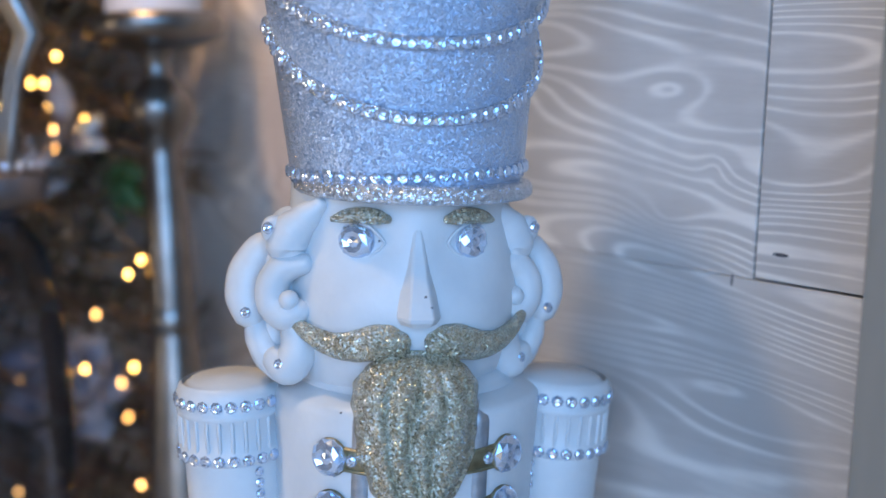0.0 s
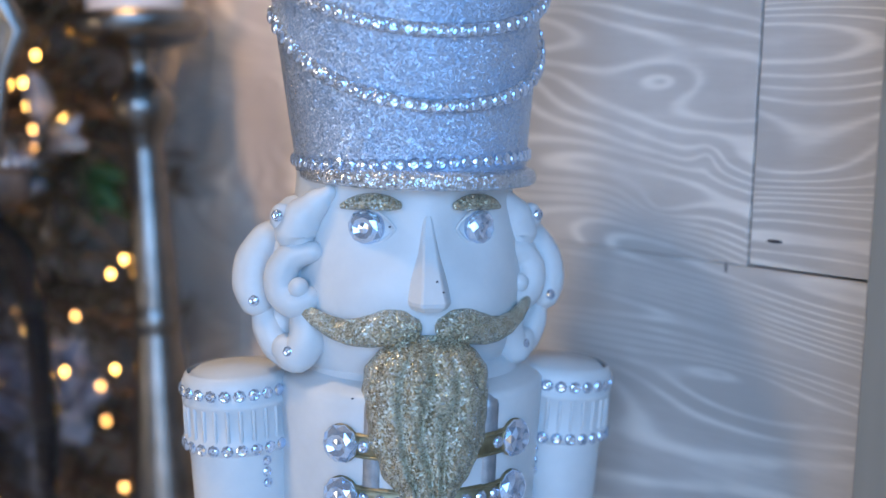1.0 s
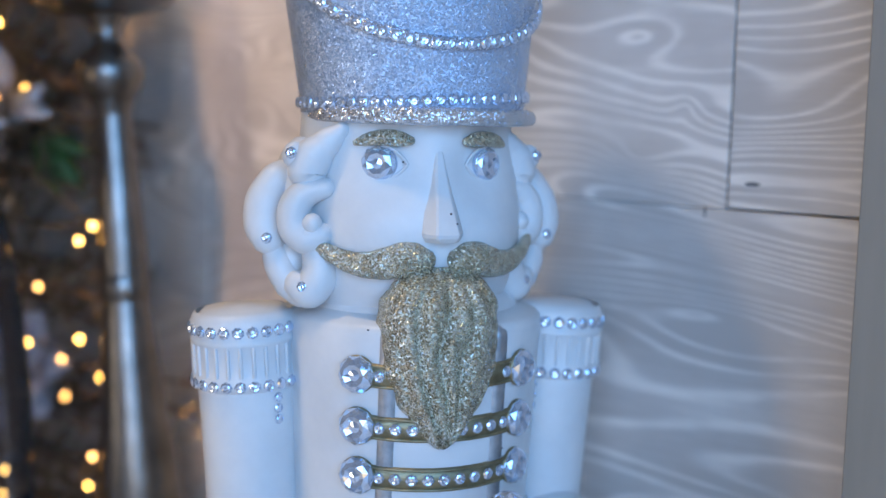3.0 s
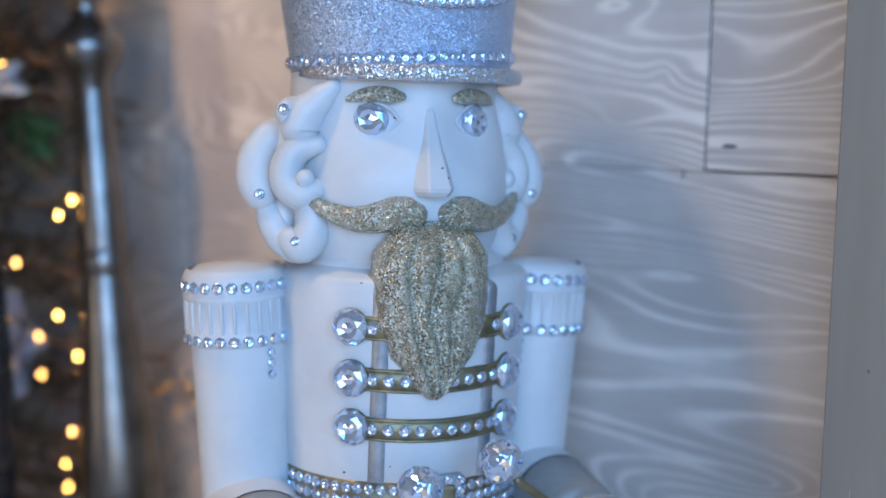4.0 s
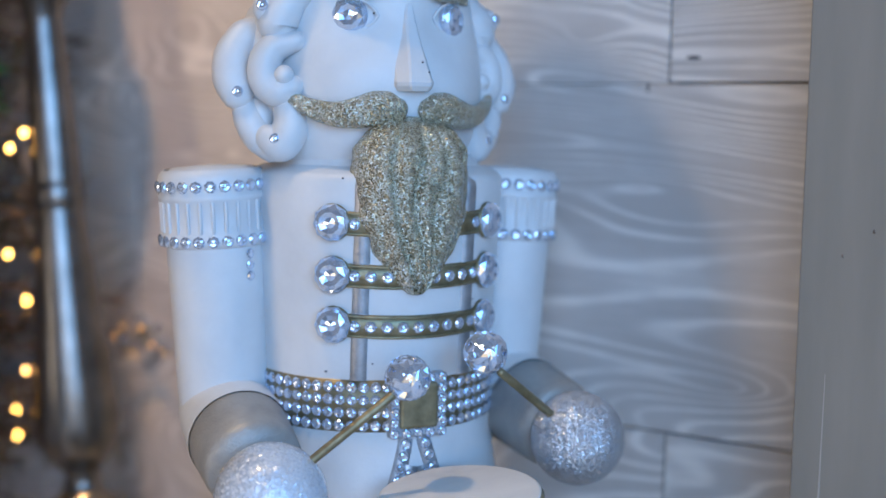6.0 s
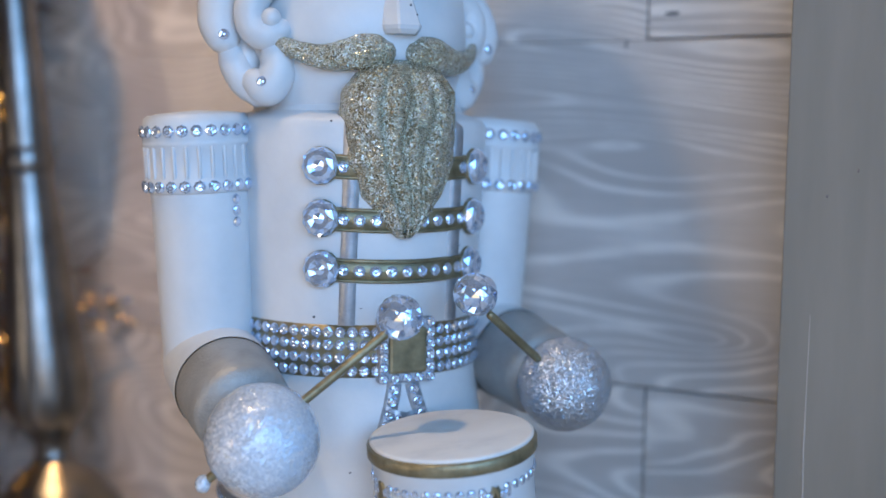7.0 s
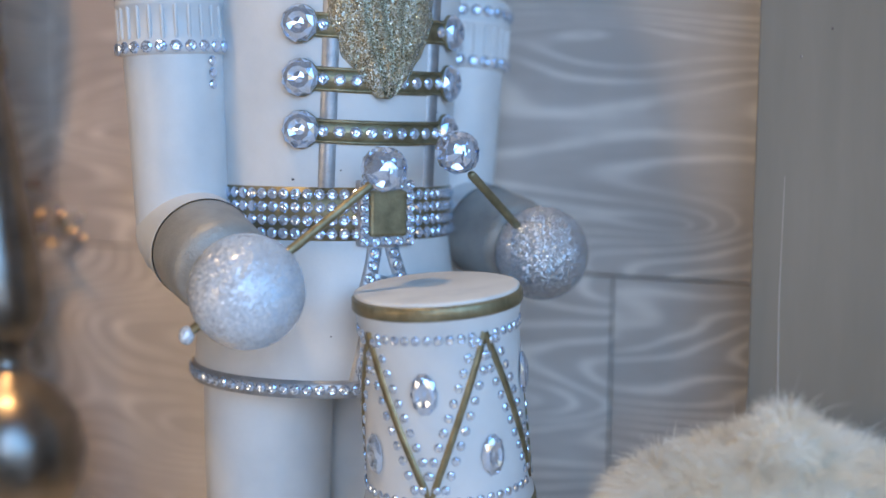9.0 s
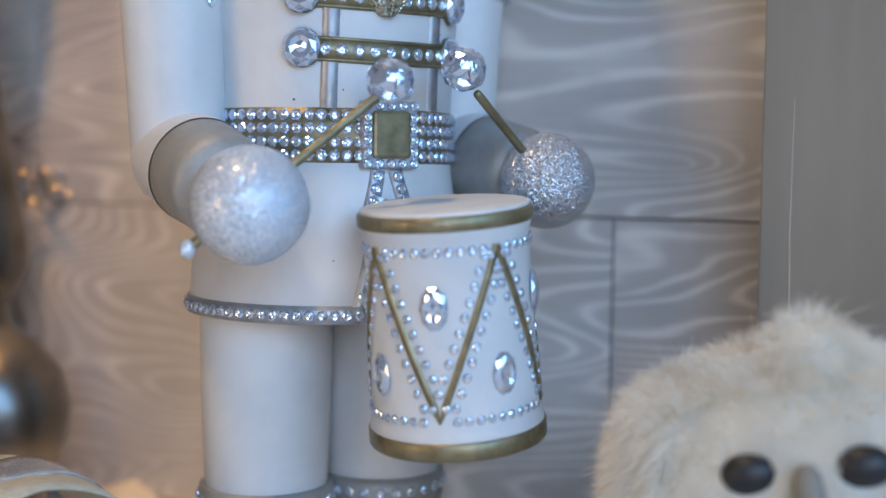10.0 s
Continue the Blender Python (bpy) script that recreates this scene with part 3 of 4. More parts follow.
def arms(s):
    for side, fist, hr, mat in ((-1, (-60.7, 67.2, 260.4), 19.5, FROST), (1, (63.2, 57.6, 268.6), 18.2, SPARKLE)):
        lean = pose(-65.5 if side < 0 else 60.5, 0, 370, 0, side * 3.2, 0) @ pose(0, 0, -370)
        low = 0 if side < 0 else 8
        prof = [(r, z + low * max(0, (330 - z) / 70)) for r, z in ARM]
        s.lathe(prof, WHITE, lean, 48)
        # epaulette: collar, fringe of ribs, two bead rows
        s.lathe([(18.6, 341), (20.2, 342), (20.4, 346), (19.4, 347.5), (19.3, 357.5), (20.2, 358.5), (20.4, 360.5), (19.9, 361), (20.2, 366.5), (19.2, 369), (18, 370)], WHITE, lean, 48)
        for i in range(26):
            a = 360 * i / 26
            p, o = on([(19.6, 300), (19.6, 400)], a, 347)
            s.tube([p, p + Vector((0, 0, 11))], 0.75, WHITE, lean, 6)
        for z in (364, 343.8):
            for i in range(24):
                if z < 350 and side > 0 and 11 < i < 14:
                    continue
                p, o = on([(20.2, 300), (20.2, 400)], 15 * i, z)
                s.gem(lean @ facing(p, o, random.uniform(0, 45)), 2.35)
        # a loose string of three stones
        for i in range(3):
            p, o = on(ARM, 28 if side < 0 else -40, 338.5 - 4.2 * i, 0.4)
            s.gem(lean @ facing(p, o, 20 * i), 1.9)
        # bent elbow, pewter cuff and glittered ball
        el = Vector((-59.8 if side < 0 else 56.0, 0, 276 + low * 0.4))
        h = Vector(fist)
        h.y = -h.y
        d = (h - el).normalized()
        s.ball(tuple(el), (18.2, 18.2, 18.2), WHITE)
        s.lathe([(18.2, 0), (18.6, 8), (19.2, 20), (19.2, 23)], WHITE, facing(el, d), 40)
        s.lathe([(17.0, 22.9), (18.7, 23), (18.9, 24), (17.9, 44), (16.6, 48), (10, 50)], CUFF, facing(el, d), 40)
        s.ball(tuple(h), hr, mat, None, 40)


def legs(s):
    for side in (-1, 1):
        at = pose(side * 25, 2, 0)
        s.lathe([(23, 140), (23.6, 150), (25, 185), (25.5, 220)], WHITE, at, 40)
        s.lathe([(24, 84), (24.5, 120), (25, 141), (25.8, 142), (26.2, 147), (25.8, 151), (24, 151.5)], CUFF, at, 40)
        for i in range(26):
            p, o = on([(26, 100), (26, 200)], 360 * i / 26, 146.5)
            s.gem(at @ facing(p, o, 15 * i), 2.2)
        s.ball((side * 25, -12, 88), (24, 40, 17), CUFF)
    s.lathe([(0, 50), (62, 50), (64, 53), (64, 70), (62, 74), (0, 75)], WHITE, pose(0, -8, 0), 48, 1.15, 1.0)


def nutcracker():
    s = Shape()
    for build in (hat, face, beard, hair, torso, arms, legs):
        build(s)
    return tagged(part("nutcracker_figurine", s, None, "", NUT), "white and silver-blue glittered nutcracker figurine with crystal trim", "figurine")


nutcracker()


# ---- drum and sticks ----
SKIN = worn("rubbed_white_paint", [(0.34, (0.58, 0.585, 0.585)), (0.46, (0.70, 0.69, 0.67)), (0.7, (0.78, 0.77, 0.74))], 0.5, scale=38.0, bump=0.2, stretch=(0.6, 1, 1))
def drum():
    ob = thing("toy_drum", "white toy drum with gold hoops and crystal zigzags", "drum", NUT @ DRUM)
    body = [(30.6, 6), (30.4, 8), (29.4, 10.5), (28.6, 40), (28.3, 66), (28.8, 68.5), (29.6, 71.2)]
    s = Shape()
    s.lathe(body, WHITE, None, 64)
    part("shell", s, ob)
    for name, zz in (("bottom_hoop", (0, 6)), ("top_hoop", (71.2, 75.8))):
        h = Shape()
        r = 31.2 if name == "bottom_hoop" else 30.2
        h.lathe([(r - 4, zz[0]), (r - 0.6, zz[0]), (r, zz[0] + 0.7), (r, zz[1] - 0.6), (r - 0.7, zz[1]), (r - 3, zz[1] + 0.1)], BRAID, None, 64)
        part(name, h, ob, "old-gold painted hoop")
    top = Shape()
    top.lathe([(29, 75.8), (29.2, 76.7), (28, 77.1), (0.01, 77.1)], SKIN, None, 64)
    part("drumhead", top, ob)
    low = Shape()
    low.lathe([(0.01, 0.4), (28, 0.4)], WHITE, None, 48)
    part("bottom_head", low, ob)
    one = Shape()
    one.gem(Matrix(), 1.6)
    small = one.mesh("crystal")
    for i in range(4):
        a0 = -87 + 90 * i
        z = Shape()
        degs = lerp(a0, a0 + 45, 14) + lerp(a0 + 45, a0 + 90, 14)[1:]
        zs = lerp(66, 13, 14) + lerp(13, 66, 14)[1:]
        pts, outs = zip(*[on(body, a, q) for a, q in zip(degs, zs)])
        strip(z, pts, outs, 1.05, 0.8, BRAID)
        part("zigzag_trim", z, ob, "gold painted raised line")
        # stones along both sides of the line, an oval stone in each field
        spots = []
        for k in range(11):
            f = (k + 0.6) / 11.4
            for off in (-1, 1):
                for a, q in ((a0 + 45 * f, 66 - 53 * f), (a0 + 90 - 45 * f, 66 - 53 * f)):
                    lean = 1 if a < a0 + 45 else -1
                    if 12 <= q <= 66:
                        spots.append((a + off * lean * 7.5, q))
        spots += [(a, 65.0) for a in lerp(a0 + 10, a0 + 80, 10)] + [(a, 12.5) for a in lerp(a0 + 56, a0 + 124, 10)]
        for a, q in spots:
            p, o = on(body, a, q, 0.2)
            stone = new("crystal", small)
            stone.parent = ob
            m = facing(p, o, random.uniform(0, 45))
            m.translation = m.translation * 0.001
            stone.matrix_basis = m
        for a, q in ((a0 + 45, 48), (a0 + 90, 26)):
            e = Shape()
            p, o = on(body, a, q, 0.2)
            e.gem(facing(p, o) @ Matrix.Diagonal((0.68, 1, 0.8, 1)), 7.0, None, 10, 0.4)
            part("oval_crystal", e, ob, "large oval clear crystal")


def drumstick(a, b, cluster, size):
    A0, B0 = Vector(a), Vector(b)
    ob = thing("drumstick", "gold drumstick with a crystal head, held in the figurine's fist", "drumstick", NUT @ Matrix.Translation(A0 * 0.001), "pair of drumsticks")
    s = Shape()
    s.tube([Vector((0, 0, 0)), B0 - A0], 1.6, BRAID, None, 14)
    part("stick", s, ob)
    k = Shape()
    k.ball((0, 0, 0), (2.6, 2.6, 3.2), FROST)
    part("end_knob", k, ob)
    c = Vector(cluster) - A0
    d = (B0 - A0).normalized()
    core = Shape()
    core.ball(tuple(c), size * 0.62, GEM, None, 12)
    part("crystal_core", core, ob)
    for out in ((0.75, -0.75, 0.05), (-0.85, -0.35, 0.55), (0.1, -0.35, 0.95), (-0.45, -0.85, -0.35), (0.8, 0.4, 0.5), (-0.4, 0.9, 0.2)):
        o = Vector(out).normalized()
        g = Shape()
        g.gem(facing(c + o * size * 0.42, o, 12), size * 0.80, None, 10, 0.6)
        part("crystal", g, ob)


DRUM = pose(0.0096, -0.0825, 0.1816, 1.8, -6.0, 0) @ Matrix.Diagonal((0.975, 0.975, 1.04, 1))
drum()
drumstick((-80, -63, 246.5), (-20, -78, 296.5), (-15.4, -77.4, 301.1), 8.4)
drumstick((72, -53, 263), (24, -69.5, 299), (16.6, -71.7, 307), 8.4)


# ---- candlestick, tree, plush ----
# the stick leans a little on the soft fleece
CANDLE = facing((-0.110, 0.633, FLOOR), (-0.075, 0.06, 1))


def candlestick():
    ob = thing("candlestick", "tall antique-silver turned candlestick standing by the tree", "candlestick", CANDLE)
    s = Shape()
    s.lathe([(0, 0), (46, 0), (48, 4), (44, 12), (34, 22), (24, 40), (20, 55), (22, 62)], METAL, None, 56)
    part("foot", s, ob)
    s = Shape()
    s.lathe([(14, 60), (24, 68), (33, 84), (36, 100), (33, 118), (22, 134), (12, 141), (9.5, 146), (9.5, 152), (12, 155), (16, 160), (21.5, 170), (22.5, 180), (21, 200), (18, 232), (15.5, 260), (12.5, 292)], METAL, None, 56)
    part("baluster", s, ob)
    s = Shape()
    s.lathe([(12, 290), (13.4, 294), (14, 298), (13.4, 303), (12.4, 306)], METAL, None, 40)
    part("ring", s, ob)
    s = Shape()
    s.lathe([(13, 306), (12.6, 330), (11, 360), (10, 388), (9.8, 392), (11, 394), (11, 397), (13.5, 400), (17, 406), (18, 412), (17, 418), (11, 424), (8, 428), (7, 436), (10, 440), (12, 444)], METAL, None, 48)
    part("stem", s, ob)
    s = Shape()
    s.lathe([(10, 442), (30, 446), (36, 450), (37, 455), (36, 459), (34, 460), (0, 458)], METAL, None, 56)
    part("drip_pan", s, ob)
    c = Shape()
    c.lathe([(25, 460), (25.5, 470), (25, 560), (20, 562), (0, 561)], WHITE, None, 40)
    tagged(part("candle", c, None, "", CANDLE @ pose(0, 0, 0.0005)), "thick white pillar candle on the candlestick", "candle")


candlestick()


def thin_glass(name, tint, gloss):
    m = bpy.data.materials.new(name)
    m.use_nodes = True
    t = m.node_tree
    t.nodes.clear()
    clear, shine, mix, out = (t.nodes.new("ShaderNode" + k) for k in ("BsdfTransparent", "BsdfGlossy", "MixShader", "OutputMaterial"))
    clear.inputs["Color"].default_value = (*tint, 1)
    shine.inputs["Roughness"].default_value = 0.12
    weight = t.nodes.new("ShaderNodeLayerWeight")
    weight.inputs["Blend"].default_value = gloss
    t.links.new(weight.outputs["Fresnel"], mix.inputs[0])
    t.links.new(clear.outputs[0], mix.inputs[1])
    t.links.new(shine.outputs[0], mix.inputs[2])
    t.links.new(mix.outputs[0], out.inputs["Surface"])
    return m


GLASS = thin_glass("smoky_glass", (0.62, 0.66, 0.74), 0.28)


def pedestal():
    ob = thing("candle_stand", "smoky glass candle stand with a silver top beside the lit tree", "candlestick", pose(-0.213, 0.600, FLOOR))
    s = Shape()
    s.lathe([(0, 0), (44, 0), (46, 5), (40, 14), (30, 30), (28, 60), (36, 100), (42, 150), (43, 200), (41, 260), (36, 310), (30, 340), (20, 352), (16, 358)], GLASS, None, 56)
    part("body", s, ob)
    s = Shape()
    s.lathe([(14, 356), (24, 362), (29, 366), (30, 370), (30, 378), (28.5, 380), (0, 381)], STAND, None, 56)
    part("top_plate", s, ob)
    r = Shape()
    for i in range(26):
        p, o = on([(29.6, 300), (29.6, 500)], 360 * i / 26, 384)
        r.gem(facing(p, o), 2.6)
    part("crystal_edge", r, ob, "row of clear crystals")
    f = Shape()
    for x, d in ((-12, 6), (14, -4), (4, 12)):
        f.tube([(x, d, 380), (x + 2, d, 400), (x + 6, d, 428), (x + 13, d + 1, 446), (x + 5, d, 462), (x - 1, d, 480), (x - 4, d, 510), (x - 8, d, 540)], [5, 3.6, 3.4, 5.2, 5.4, 4.2, 5.5, 9], METAL, None, 14)
    f.ball((0, 4, 560), (34, 24, 30), METAL)
    tagged(part("silver_sculpture", f, None, "", pose(-0.213, 0.600, FLOOR)), "polished silver sculpture with thin bent supports", "sculpture")


NEEDLE = worn("dark_fir_needles", [(0.3, (0.06, 0.048, 0.028)), (0.7, (0.17, 0.125, 0.07))], 0.6, scale=80.0)
BARK = worn("brown_bark", [(0.3, (0.10, 0.055, 0.03)), (0.7, (0.20, 0.12, 0.07))], 0.85, scale=90.0, bump=0.6)
LEAF = worn("green_leaf", [(0.3, (0.05, 0.13, 0.035)), (0.7, (0.10, 0.22, 0.06))], 0.45, scale=60.0)
FROSTED = worn("frosted_petals", [(0.3, (0.30, 0.31, 0.36)), (0.7, (0.55, 0.56, 0.60))], 0.6, scale=90.0, bump=0.4)
CREAM = worn("cream_ribbon", [(0.3, (0.46, 0.41, 0.31)), (0.7, (0.62, 0.57, 0.46))], 0.55, scale=200.0, bump=0.4, stretch=(1, 1, 6))
LAMP, lamp_tree, lamp_shader = material("warm_bulb", (1.0, 0.75, 0.35), 0.4)
lamp_shader.inputs["Emission Color"].default_value = (1.0, 0.50, 0.11, 1)
lamp_shader.inputs["Emission Strength"].default_value = 17.0
FADED, faded_tree, faded_shader = material("dim_warm_bulb", (1.0, 0.65, 0.30), 0.4)
faded_shader.inputs["Emission Color"].default_value = (1.0, 0.48, 0.14, 1)
faded_shader.inputs["Emission Strength"].default_value = 9.0
TREE = Vector((-470, 800, 0))


def wall_room(x, y):
    return (626 - x - y) * 0.7071


def christmas_tree():
    ob = thing("christmas_tree", "dark artificial fir tree wound with warm lights", "tree", pose(TREE.x * 0.001, TREE.y * 0.001, FLOOR))
    t = Shape()
    t.tube([(0, 0, 0), (4, 2, 500), (0, 0, 1120)], [22, 15, 4], BARK, None, 14)
    part("trunk", t, ob)
    rng = random.Random(7)
    twigs, needles = Shape(), Shape()
    for i in range(1700):
        h = 60 + 1030 * rng.random() ** 1.15
        reach = rng.uniform(270, 315) * min(1.0, 1.75 * (1.06 - h / 1120))
        reach += 30 if h < 330 else 0
        a = rng.uniform(-110, 45) if i % 4 else rng.uniform(0, 360)
        if i % 20 == 1:
            # longer branches that lie along the boards
            a, reach = rng.uniform(-24, -9), rng.uniform(320, 385)
        a = radians(a)
        d = Vector((math.cos(a), math.sin(a), 0))
        tip = TREE + d * reach
        if wall_room(tip.x, tip.y) < 12 or reach < 40 or tip.y < (688 if tip.x > -180 else 640):
            continue
        base = Vector((0, 0, h + 25))
        pts = []
        sag = rng.uniform(10, 50)
        for k in lerp(0.1, 1, 6):
            p = base + d * (reach * k) + Vector((0, 0, -sag * k * k + 12 * math.sin(3 * k + i)))
            pts.append(p)
        twigs.tube(pts, [3.2, 2.8, 2.4, 2.0, 1.6, 1.0], BARK, None, 5)
        verts, faces = [], []
        for n in range(64):
            k = 0.25 + 0.75 * rng.random()
            j = min(int((k - 0.1) / 0.18), 4)
            f = (k - 0.1) / 0.18 - j
            p = pts[j].lerp(pts[min(j + 1, 5)], max(0, min(1, f)))
            o = Vector((rng.gauss(0, 1), rng.gauss(0, 1), rng.gauss(0, 1))) + d * 1.1
            o.normalize()
            w = o.cross(Vector((0.3, 0.2, 1))).normalized() * 1.5
            L = rng.uniform(18, 34)
            b = len(verts)
            verts += [p - w, p + w, p + o * L * 0.6 + w * 0.9, p + o * L, p + o * L * 0.6 - w * 0.9]
            faces.append((b, b + 1, b + 2, b + 3, b + 4))
        needles.add(verts, faces, NEEDLE, None, False)
    tagged(part("branchwork", twigs, ob), kind="stuff")
    tagged(part("foliage", needles, ob), kind="stuff")


BULBS = [(-0.202, 0.675, 0.486), (-0.209, 0.675, 0.471), (-0.216, 0.703, 0.458), (-0.193, 0.694, 0.451), (-0.213, 0.648, 0.394), (-0.149, 0.648, 0.38), (-0.23, 0.721, 0.336), (-0.219, 0.703, 0.329), (-0.161, 0.675, 0.314), (-0.189, 0.675, 0.312), (-0.178, 0.721, 0.271), (-0.227, 0.721, 0.263), (-0.216, 0.721, 0.259), (-0.202, 0.675, 0.24), (-0.225, 0.675, 0.486), (-0.227, 0.675, 0.303), (-0.157, 0.721, 0.282), (-0.197, 0.675, 0.222), (-0.156, 0.648, 0.372), (-0.162, 0.703, 0.221), (-0.15, 0.648, 0.255), (-0.148, 0.703, 0.347), (-0.163, 0.721, 0.202)]


def string_lights():
    ob = thing("string_lights", "string of small warm white lights wound through the tree", "fairy lights", pose(0, 0, 0))
    rng = random.Random(11)
    places = [(Vector(b) * 1000, rng.random() < 0.3) for b in BULBS]
    # the rest of the string, round the tree
    for i in range(60):
        h = 110 + 900 * (i / 60)
        a = radians(-150 + 47.0 * i % 200)
        r = 300 * min(1.0, 1.75 * (1.06 - h / 1120)) * rng.uniform(0.8, 1.0)
        p = TREE + Vector((math.cos(a) * r, math.sin(a) * r, h))
        if wall_room(p.x, p.y) > 15 and p.y > 640:
            places.append((p, i % 3 > 0))
    for i in range(15):
        z = rng.uniform(130, 500)
        places.append((Vector((rng.uniform(-262, -172), rng.uniform(668, 735), z)), i % 5 > 0))
    # six tiny glowing bulbs added along the boards for the sparkles at the pick
    for i in range(6):
        places.append((Vector((-108 + 5.5 * i, 712 - 6 * i, 262 + 9 * math.sin(2.4 * i))), True))
    bulb = {}
    for dim in (False, True):
        s = Shape()
        s.ball((0, 0, 0), (1.5, 1.5, 2.0), FADED if dim else LAMP, None, 10)
        bulb[dim] = s.mesh("bulb")
    for p, dim in places:
        o = new("bulb", bulb[dim])
        o.parent = ob
        o.matrix_basis = Matrix.Translation(p * 0.001)
        o.scale = (0.28,) * 3 if p.x > -125 else (1, 1, 1)
    w = Shape()
    order = sorted([p for p, _ in places], key=lambda q: (round(q.z / 40), q.x))
    for p, q in zip(order, order[1:]):
        if (p - q).length < 160:
            w.tube([p + Vector((0, 4, 0)), (p + q) / 2 + Vector((0, 22, -10)), q + Vector((0, 4, 0))], 0.7, NEEDLE, None, 5, False)
    tagged(part("wire", w, ob, "thin dark green wire"), kind="stuff")


def leaf(s, base, d, length, width, mat, curl=0.15):
    """A pointed leaf with a folded midrib."""
    d = Vector(d).normalized()
    side = d.cross(Vector((0.2, -0.9, 0.3))).normalized()
    up = side.cross(d).normalized()
    rows = []
    for k in lerp(0, 1, 8):
        w = width * math.sin(math.pi * min(0.98, k * 0.92 + 0.06)) ** 0.8
        c = Vector(base) + d * length * k + up * (-curl * length * k * k)
        rows.append([tuple(c - side * w + up * w * 0.25), tuple(c), tuple(c + side * w + up * w * 0.25), tuple(c + up * -0.5)])
    s.grid(rows, mat)


def ornaments():
    rng = random.Random(5)
    ob = thing("leaf_pick", "silver glittered leaf spray stuck in the tree", "ornament", pose(-0.205, 0.70, 0.425))
    st = Shape()
    st.tube([(-40, 40, -20), (0, 0, 0), (0, -4, 40)], [1.5, 1.4, 0.9], METAL)
    part("stem", st, ob)
    for i in range(13):
        l = Shape()
        a = rng.uniform(0, 6.28)
        down = i > 6
        d = (0.5 * math.cos(a), -0.4, -1.0 if down else math.sin(a) * 0.9 + 0.3)
        leaf(l, (0, -2, rng.uniform(-10, 25) if not down else -12), d, rng.uniform(22, 36) if not down else rng.uniform(30, 52), 3.2 if down else 7.5, SPARKLE if not down else METAL)
        part("leaf", l, ob)
    ob = thing("leaf_sprig", "green artificial leaf sprig in the tree", "leaf", pose(-0.196, 0.735, 0.425))
    for k, (d, n) in enumerate((((0.7, -0.2, -0.75), 46), ((0.4, -0.3, -0.95), 40), ((0.95, -0.1, -0.3), 32))):
        l = Shape()
        leaf(l, (0, 0, 0), d, n, 6.5, LEAF)
        part("leaf", l, ob)
    ob = thing("frosted_flower", "large pale grey-blue frosted flower tucked in the tree", "flower", pose(-0.212, 0.72, 0.292))
    for ring, n, L, w in ((0, 7, 42, 17), (1, 6, 34, 15), (2, 5, 22, 10)):
        for i in range(n):
            a = 2 * math.pi * (i + 0.4 * ring) / n
            l = Shape()
            leaf(l, (0, -4 * ring, 0), (math.cos(a), -0.25 - 0.25 * ring, math.sin(a)), L, w, FROSTED, -0.1)
            part("petal", l, ob)
    c = Shape()
    c.ball((0, -16, 0), (7, 5, 7), SPARKLE)
    part("flower_centre", c, ob)
    ob = thing("bauble", "champagne glass bauble hanging in the tree", "ornament", pose(-0.222, 0.755, 0.232))
    b = Shape()
    b.ball((0, 0, 0), 20, BRIM, None, 32)
    part("ball", b, ob)
    b = Shape()
    b.lathe([(4, 19), (4.4, 20), (4.4, 25), (1.2, 26)], BRAID, None, 16)
    part("cap", b, ob)
    # small glittered pick against the boards
    ob = thing("glitter_pick", "small gold glittered twig pick by the board wall", "ornament", pose(-0.105, 0.712, 0.262))
    t = Shape()
    t.tube([(-60, 10, 30), (-25, 0, 12), (0, -6, 2)], [1.2, 1.0, 0.8], BARK)
    part("stem", t, ob)
    for i in range(9):
        g = Shape()
        p = (rng.uniform(-16, 24), rng.uniform(-12, 4), rng.uniform(-14, 12))
        g.gem(facing(p, (rng.gauss(0, 0.5), -1, rng.gauss(0.2, 0.5))), 3.2, SPARKLE if i % 3 else GOLD)
        part("sparkle", g, ob)


def bow():
    """A wired ribbon bow lying on the fleece."""
    ob = thing("ribbon_bow", "cream wired ribbon bow with a silver glitter stripe", "ribbon", pose(-0.113, 0.432, FLOOR, 0, 0, 25))
    for k, (cx, tilt, w) in enumerate(((0, 0, 30), (-34, 24, 26))):
        for lo, hi, mat, lift, nm in ((-1.0, 1.0, CREAM, 0, "loop"), (-0.35, 0.35, SPARKLE, 0.7, "glitter_stripe")):
            s = Shape()
            rows = []
            for t in lerp(-0.35, 1.35, 46):
                a = math.pi * (1 - t)
                R = 56 + lift + 2.0 * math.sin(9 * t)
                x, z = R * 0.72 * math.cos(a), 65 + R * math.sin(a) * (1.0 if a > 0 else 0.9)
                row = []
                for u in lerp(lo, hi, 6):
                    row.append((x + cx + 1.5 * math.sin(14 * t + 2 * u), u * w + tilt, max(z + 1.2 * math.sin(11 * t + 3 * u) - 2 * u * u, 3)))
                rows.append(row)
            s.grid(rows, mat, None, False)
            p = part(nm, s, ob)
            p.modifiers.new("thickness", "SOLIDIFY").thickness = 0.0008
    kn = Shape()
    kn.ball((-14, 10, 12), (16, 30, 12), CREAM)
    part("knot", kn, ob)


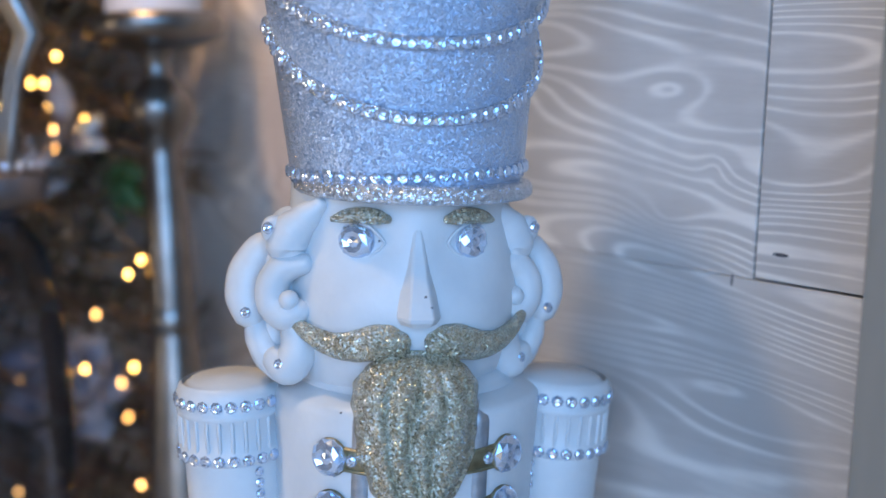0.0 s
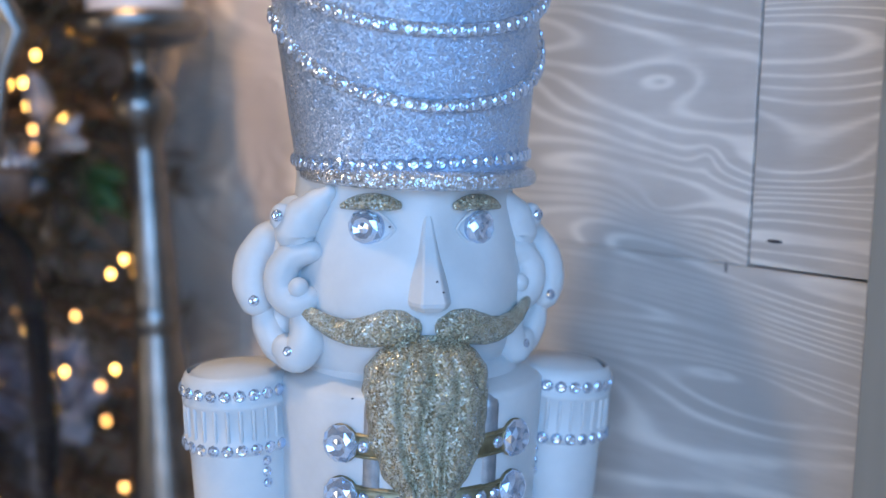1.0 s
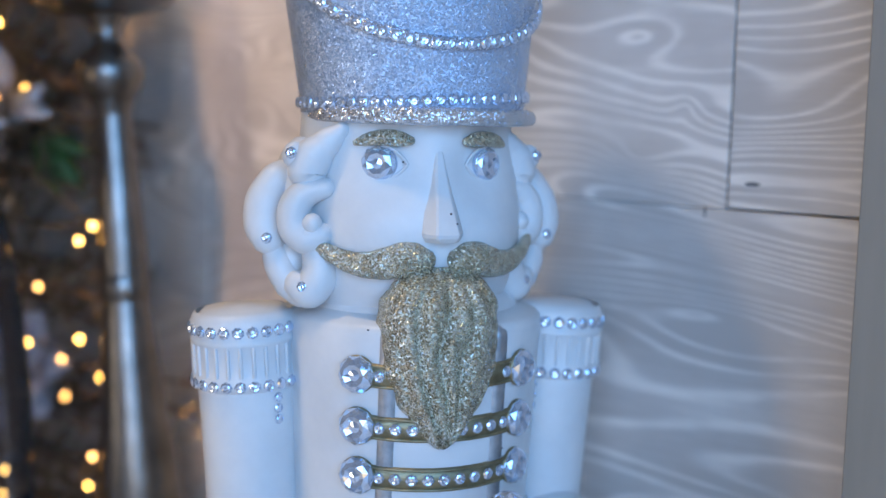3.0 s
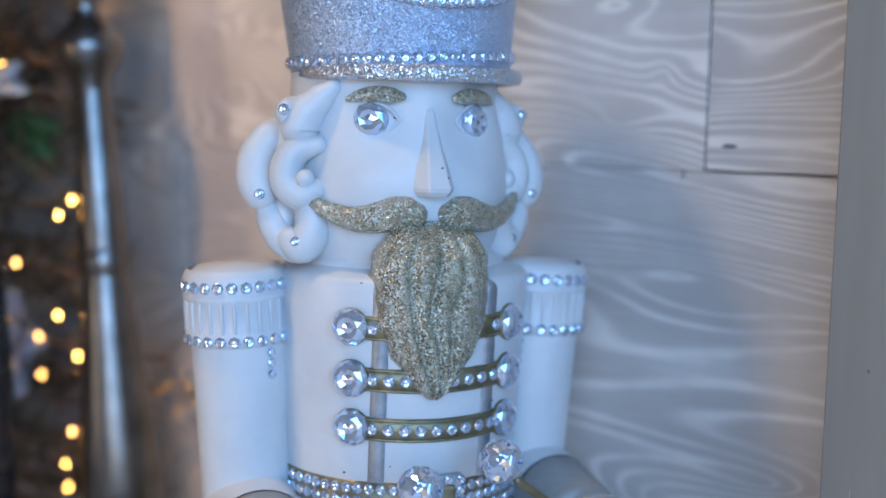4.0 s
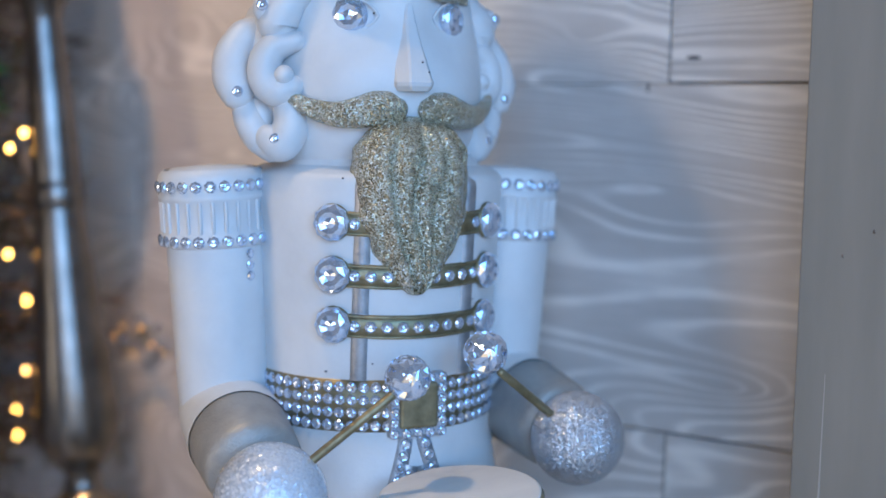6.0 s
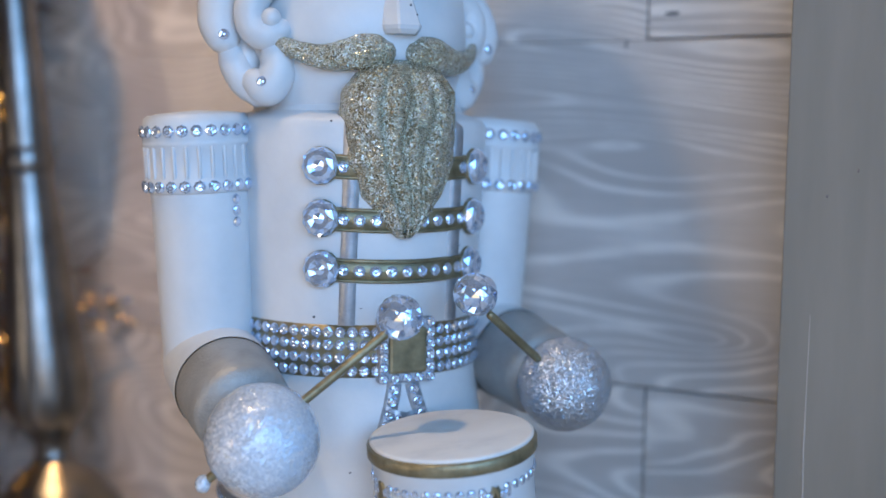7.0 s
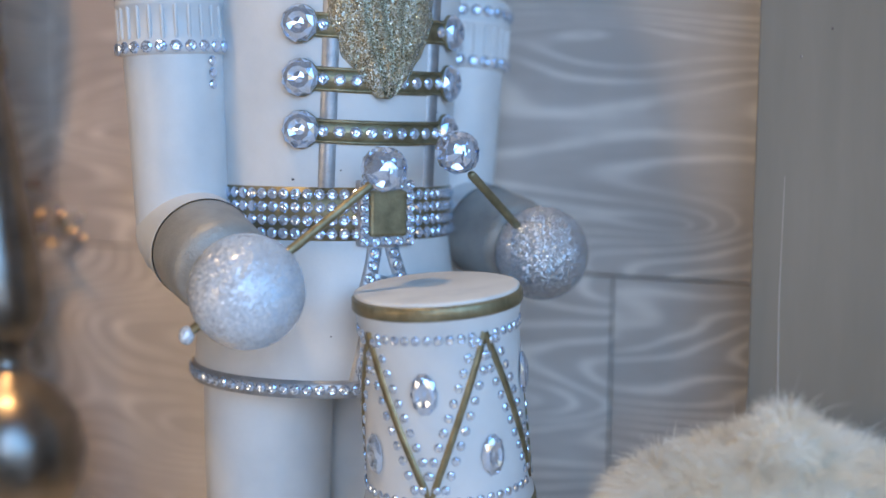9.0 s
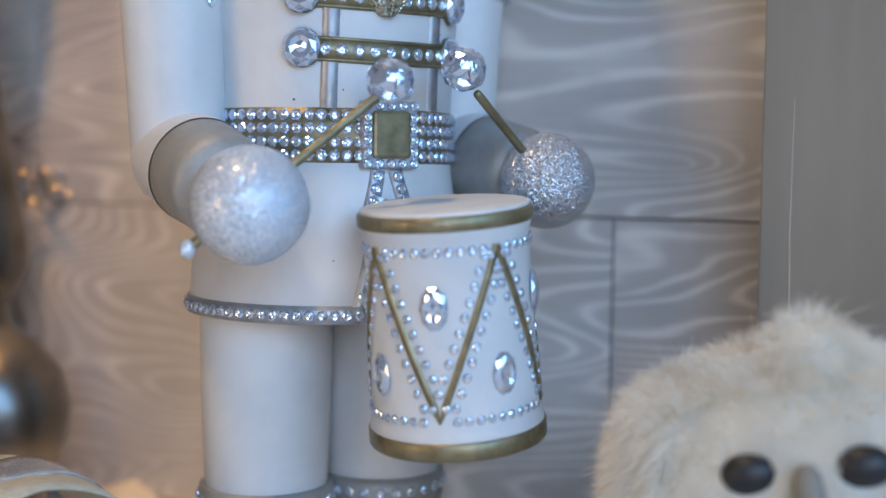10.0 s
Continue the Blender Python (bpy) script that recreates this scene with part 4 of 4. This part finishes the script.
def soft_fur():
    m, tree, base = material("white_fur", (0.86, 0.83, 0.76), 0.9)
    n = node(tree, "ShaderNodeTexNoise", Scale=70.0, Detail=4.0)
    tree.links.new(coords(tree), n.inputs["Vector"])
    shade = ramp(tree, n.outputs["Fac"], [(0.3, (0.87, 0.84, 0.77)), (0.7, (0.95, 0.93, 0.87))])
    tree.links.new(shade, base.inputs["Base Color"])
    glow = tree.nodes.new("ShaderNodeBsdfTranslucent")
    tree.links.new(shade, glow.inputs["Color"])
    mix = tree.nodes.new("ShaderNodeMixShader")
    mix.inputs[0].default_value = 0.4
    tree.links.new(base.outputs[0], mix.inputs[1])
    tree.links.new(glow.outputs[0], mix.inputs[2])
    tree.links.new(mix.outputs[0], tree.nodes["Material Output"].inputs["Surface"])
    return m


FUR = soft_fur()
EYE = worn("black_glass", [(0.3, (0.01, 0.01, 0.012)), (0.7, (0.02, 0.02, 0.025))], 0.45)
BEAK = worn("grey_felt", [(0.3, (0.16, 0.16, 0.15)), (0.7, (0.26, 0.25, 0.22))], 0.8, scale=300.0)


def plush_owl():
    """Body, head and face discs with fur laid over them, one mesh."""
    s = Shape()
    parts = [((-3, 4, 130), (54, 40, 37)), ((0, 8, 62), (50, 44, 62)), ((4, -8, 160), (13, 9, 17)), ((-29, 3, 142), (25, 30, 21))]
    for c, r in parts:
        s.ball(c, r, FUR, None, 32)
    for x in (-15.5, 15.5):
        s.ball((x, -32.5, 139), (8.0, 4.8, 6.0), EYE, None, 20)
    s.tube([(0, -38, 138), (0, -43, 131), (0, -42, 122)], [4.0, 4.6, 1.4], BEAK, None, 12)
    rng = random.Random(21)
    for c, r, n in ((parts[0][0], parts[0][1], 52000), (parts[1][0], parts[1][1], 12000), (parts[2][0], parts[2][1], 3500), (parts[3][0], parts[3][1], 11000)):
        verts, faces = [], []
        for i in range(n):
            o = Vector((rng.gauss(0, 1), rng.gauss(0, 1), rng.gauss(0, 1))).normalized()
            p = Vector((c[0] + o.x * r[0], c[1] + o.y * r[1], c[2] + o.z * r[2]))
            near = min((p - Vector((x, -36, 139))).length for x in (-15.5, 15.5))
            if near < 7.2 or (abs(p.x) < 5 and 121 < p.z < 141 and p.y < 0):
                continue
            face_short = 0.45 if p.y < -10 and near < 26 else 1.0
            L = rng.uniform(5, 10) * face_short * (1.6 if rng.random() < 0.02 else 1)
            clump = noise.noise_vector(p * 0.09)
            d = (o * 1.0 + clump * 0.38 + Vector((0, 0, -0.3)) + Vector((rng.gauss(0, 0.14), rng.gauss(0, 0.14), rng.gauss(0, 0.14)))).normalized()
            bend = (d + Vector((0, 0, -0.45)) + clump * 0.5).normalized()
            w = d.cross(Vector((rng.gauss(0, 1), rng.gauss(0, 1), rng.gauss(0, 1)))).normalized() * 0.17
            q = p + d * L * 0.5
            b = len(verts)
            verts += [p - w, p + w, q + w * 0.8, q - w * 0.8, q + bend * L * 0.55]
            faces += [(b, b + 1, b + 2, b + 3), (b + 3, b + 2, b + 4)]
        s.add(verts, faces, FUR, None, True)
    ob = part("plush_owl", s, None, "", PLUSH)
    tagged(ob, "white fluffy plush owl toy with black glass eyes", "plush toy")


PLUSH = pose(0.1252, 0.2900, FLOOR + 0.003, 0, -8, -34)
pedestal()
christmas_tree()
string_lights()
ornaments()
bow()
plush_owl()
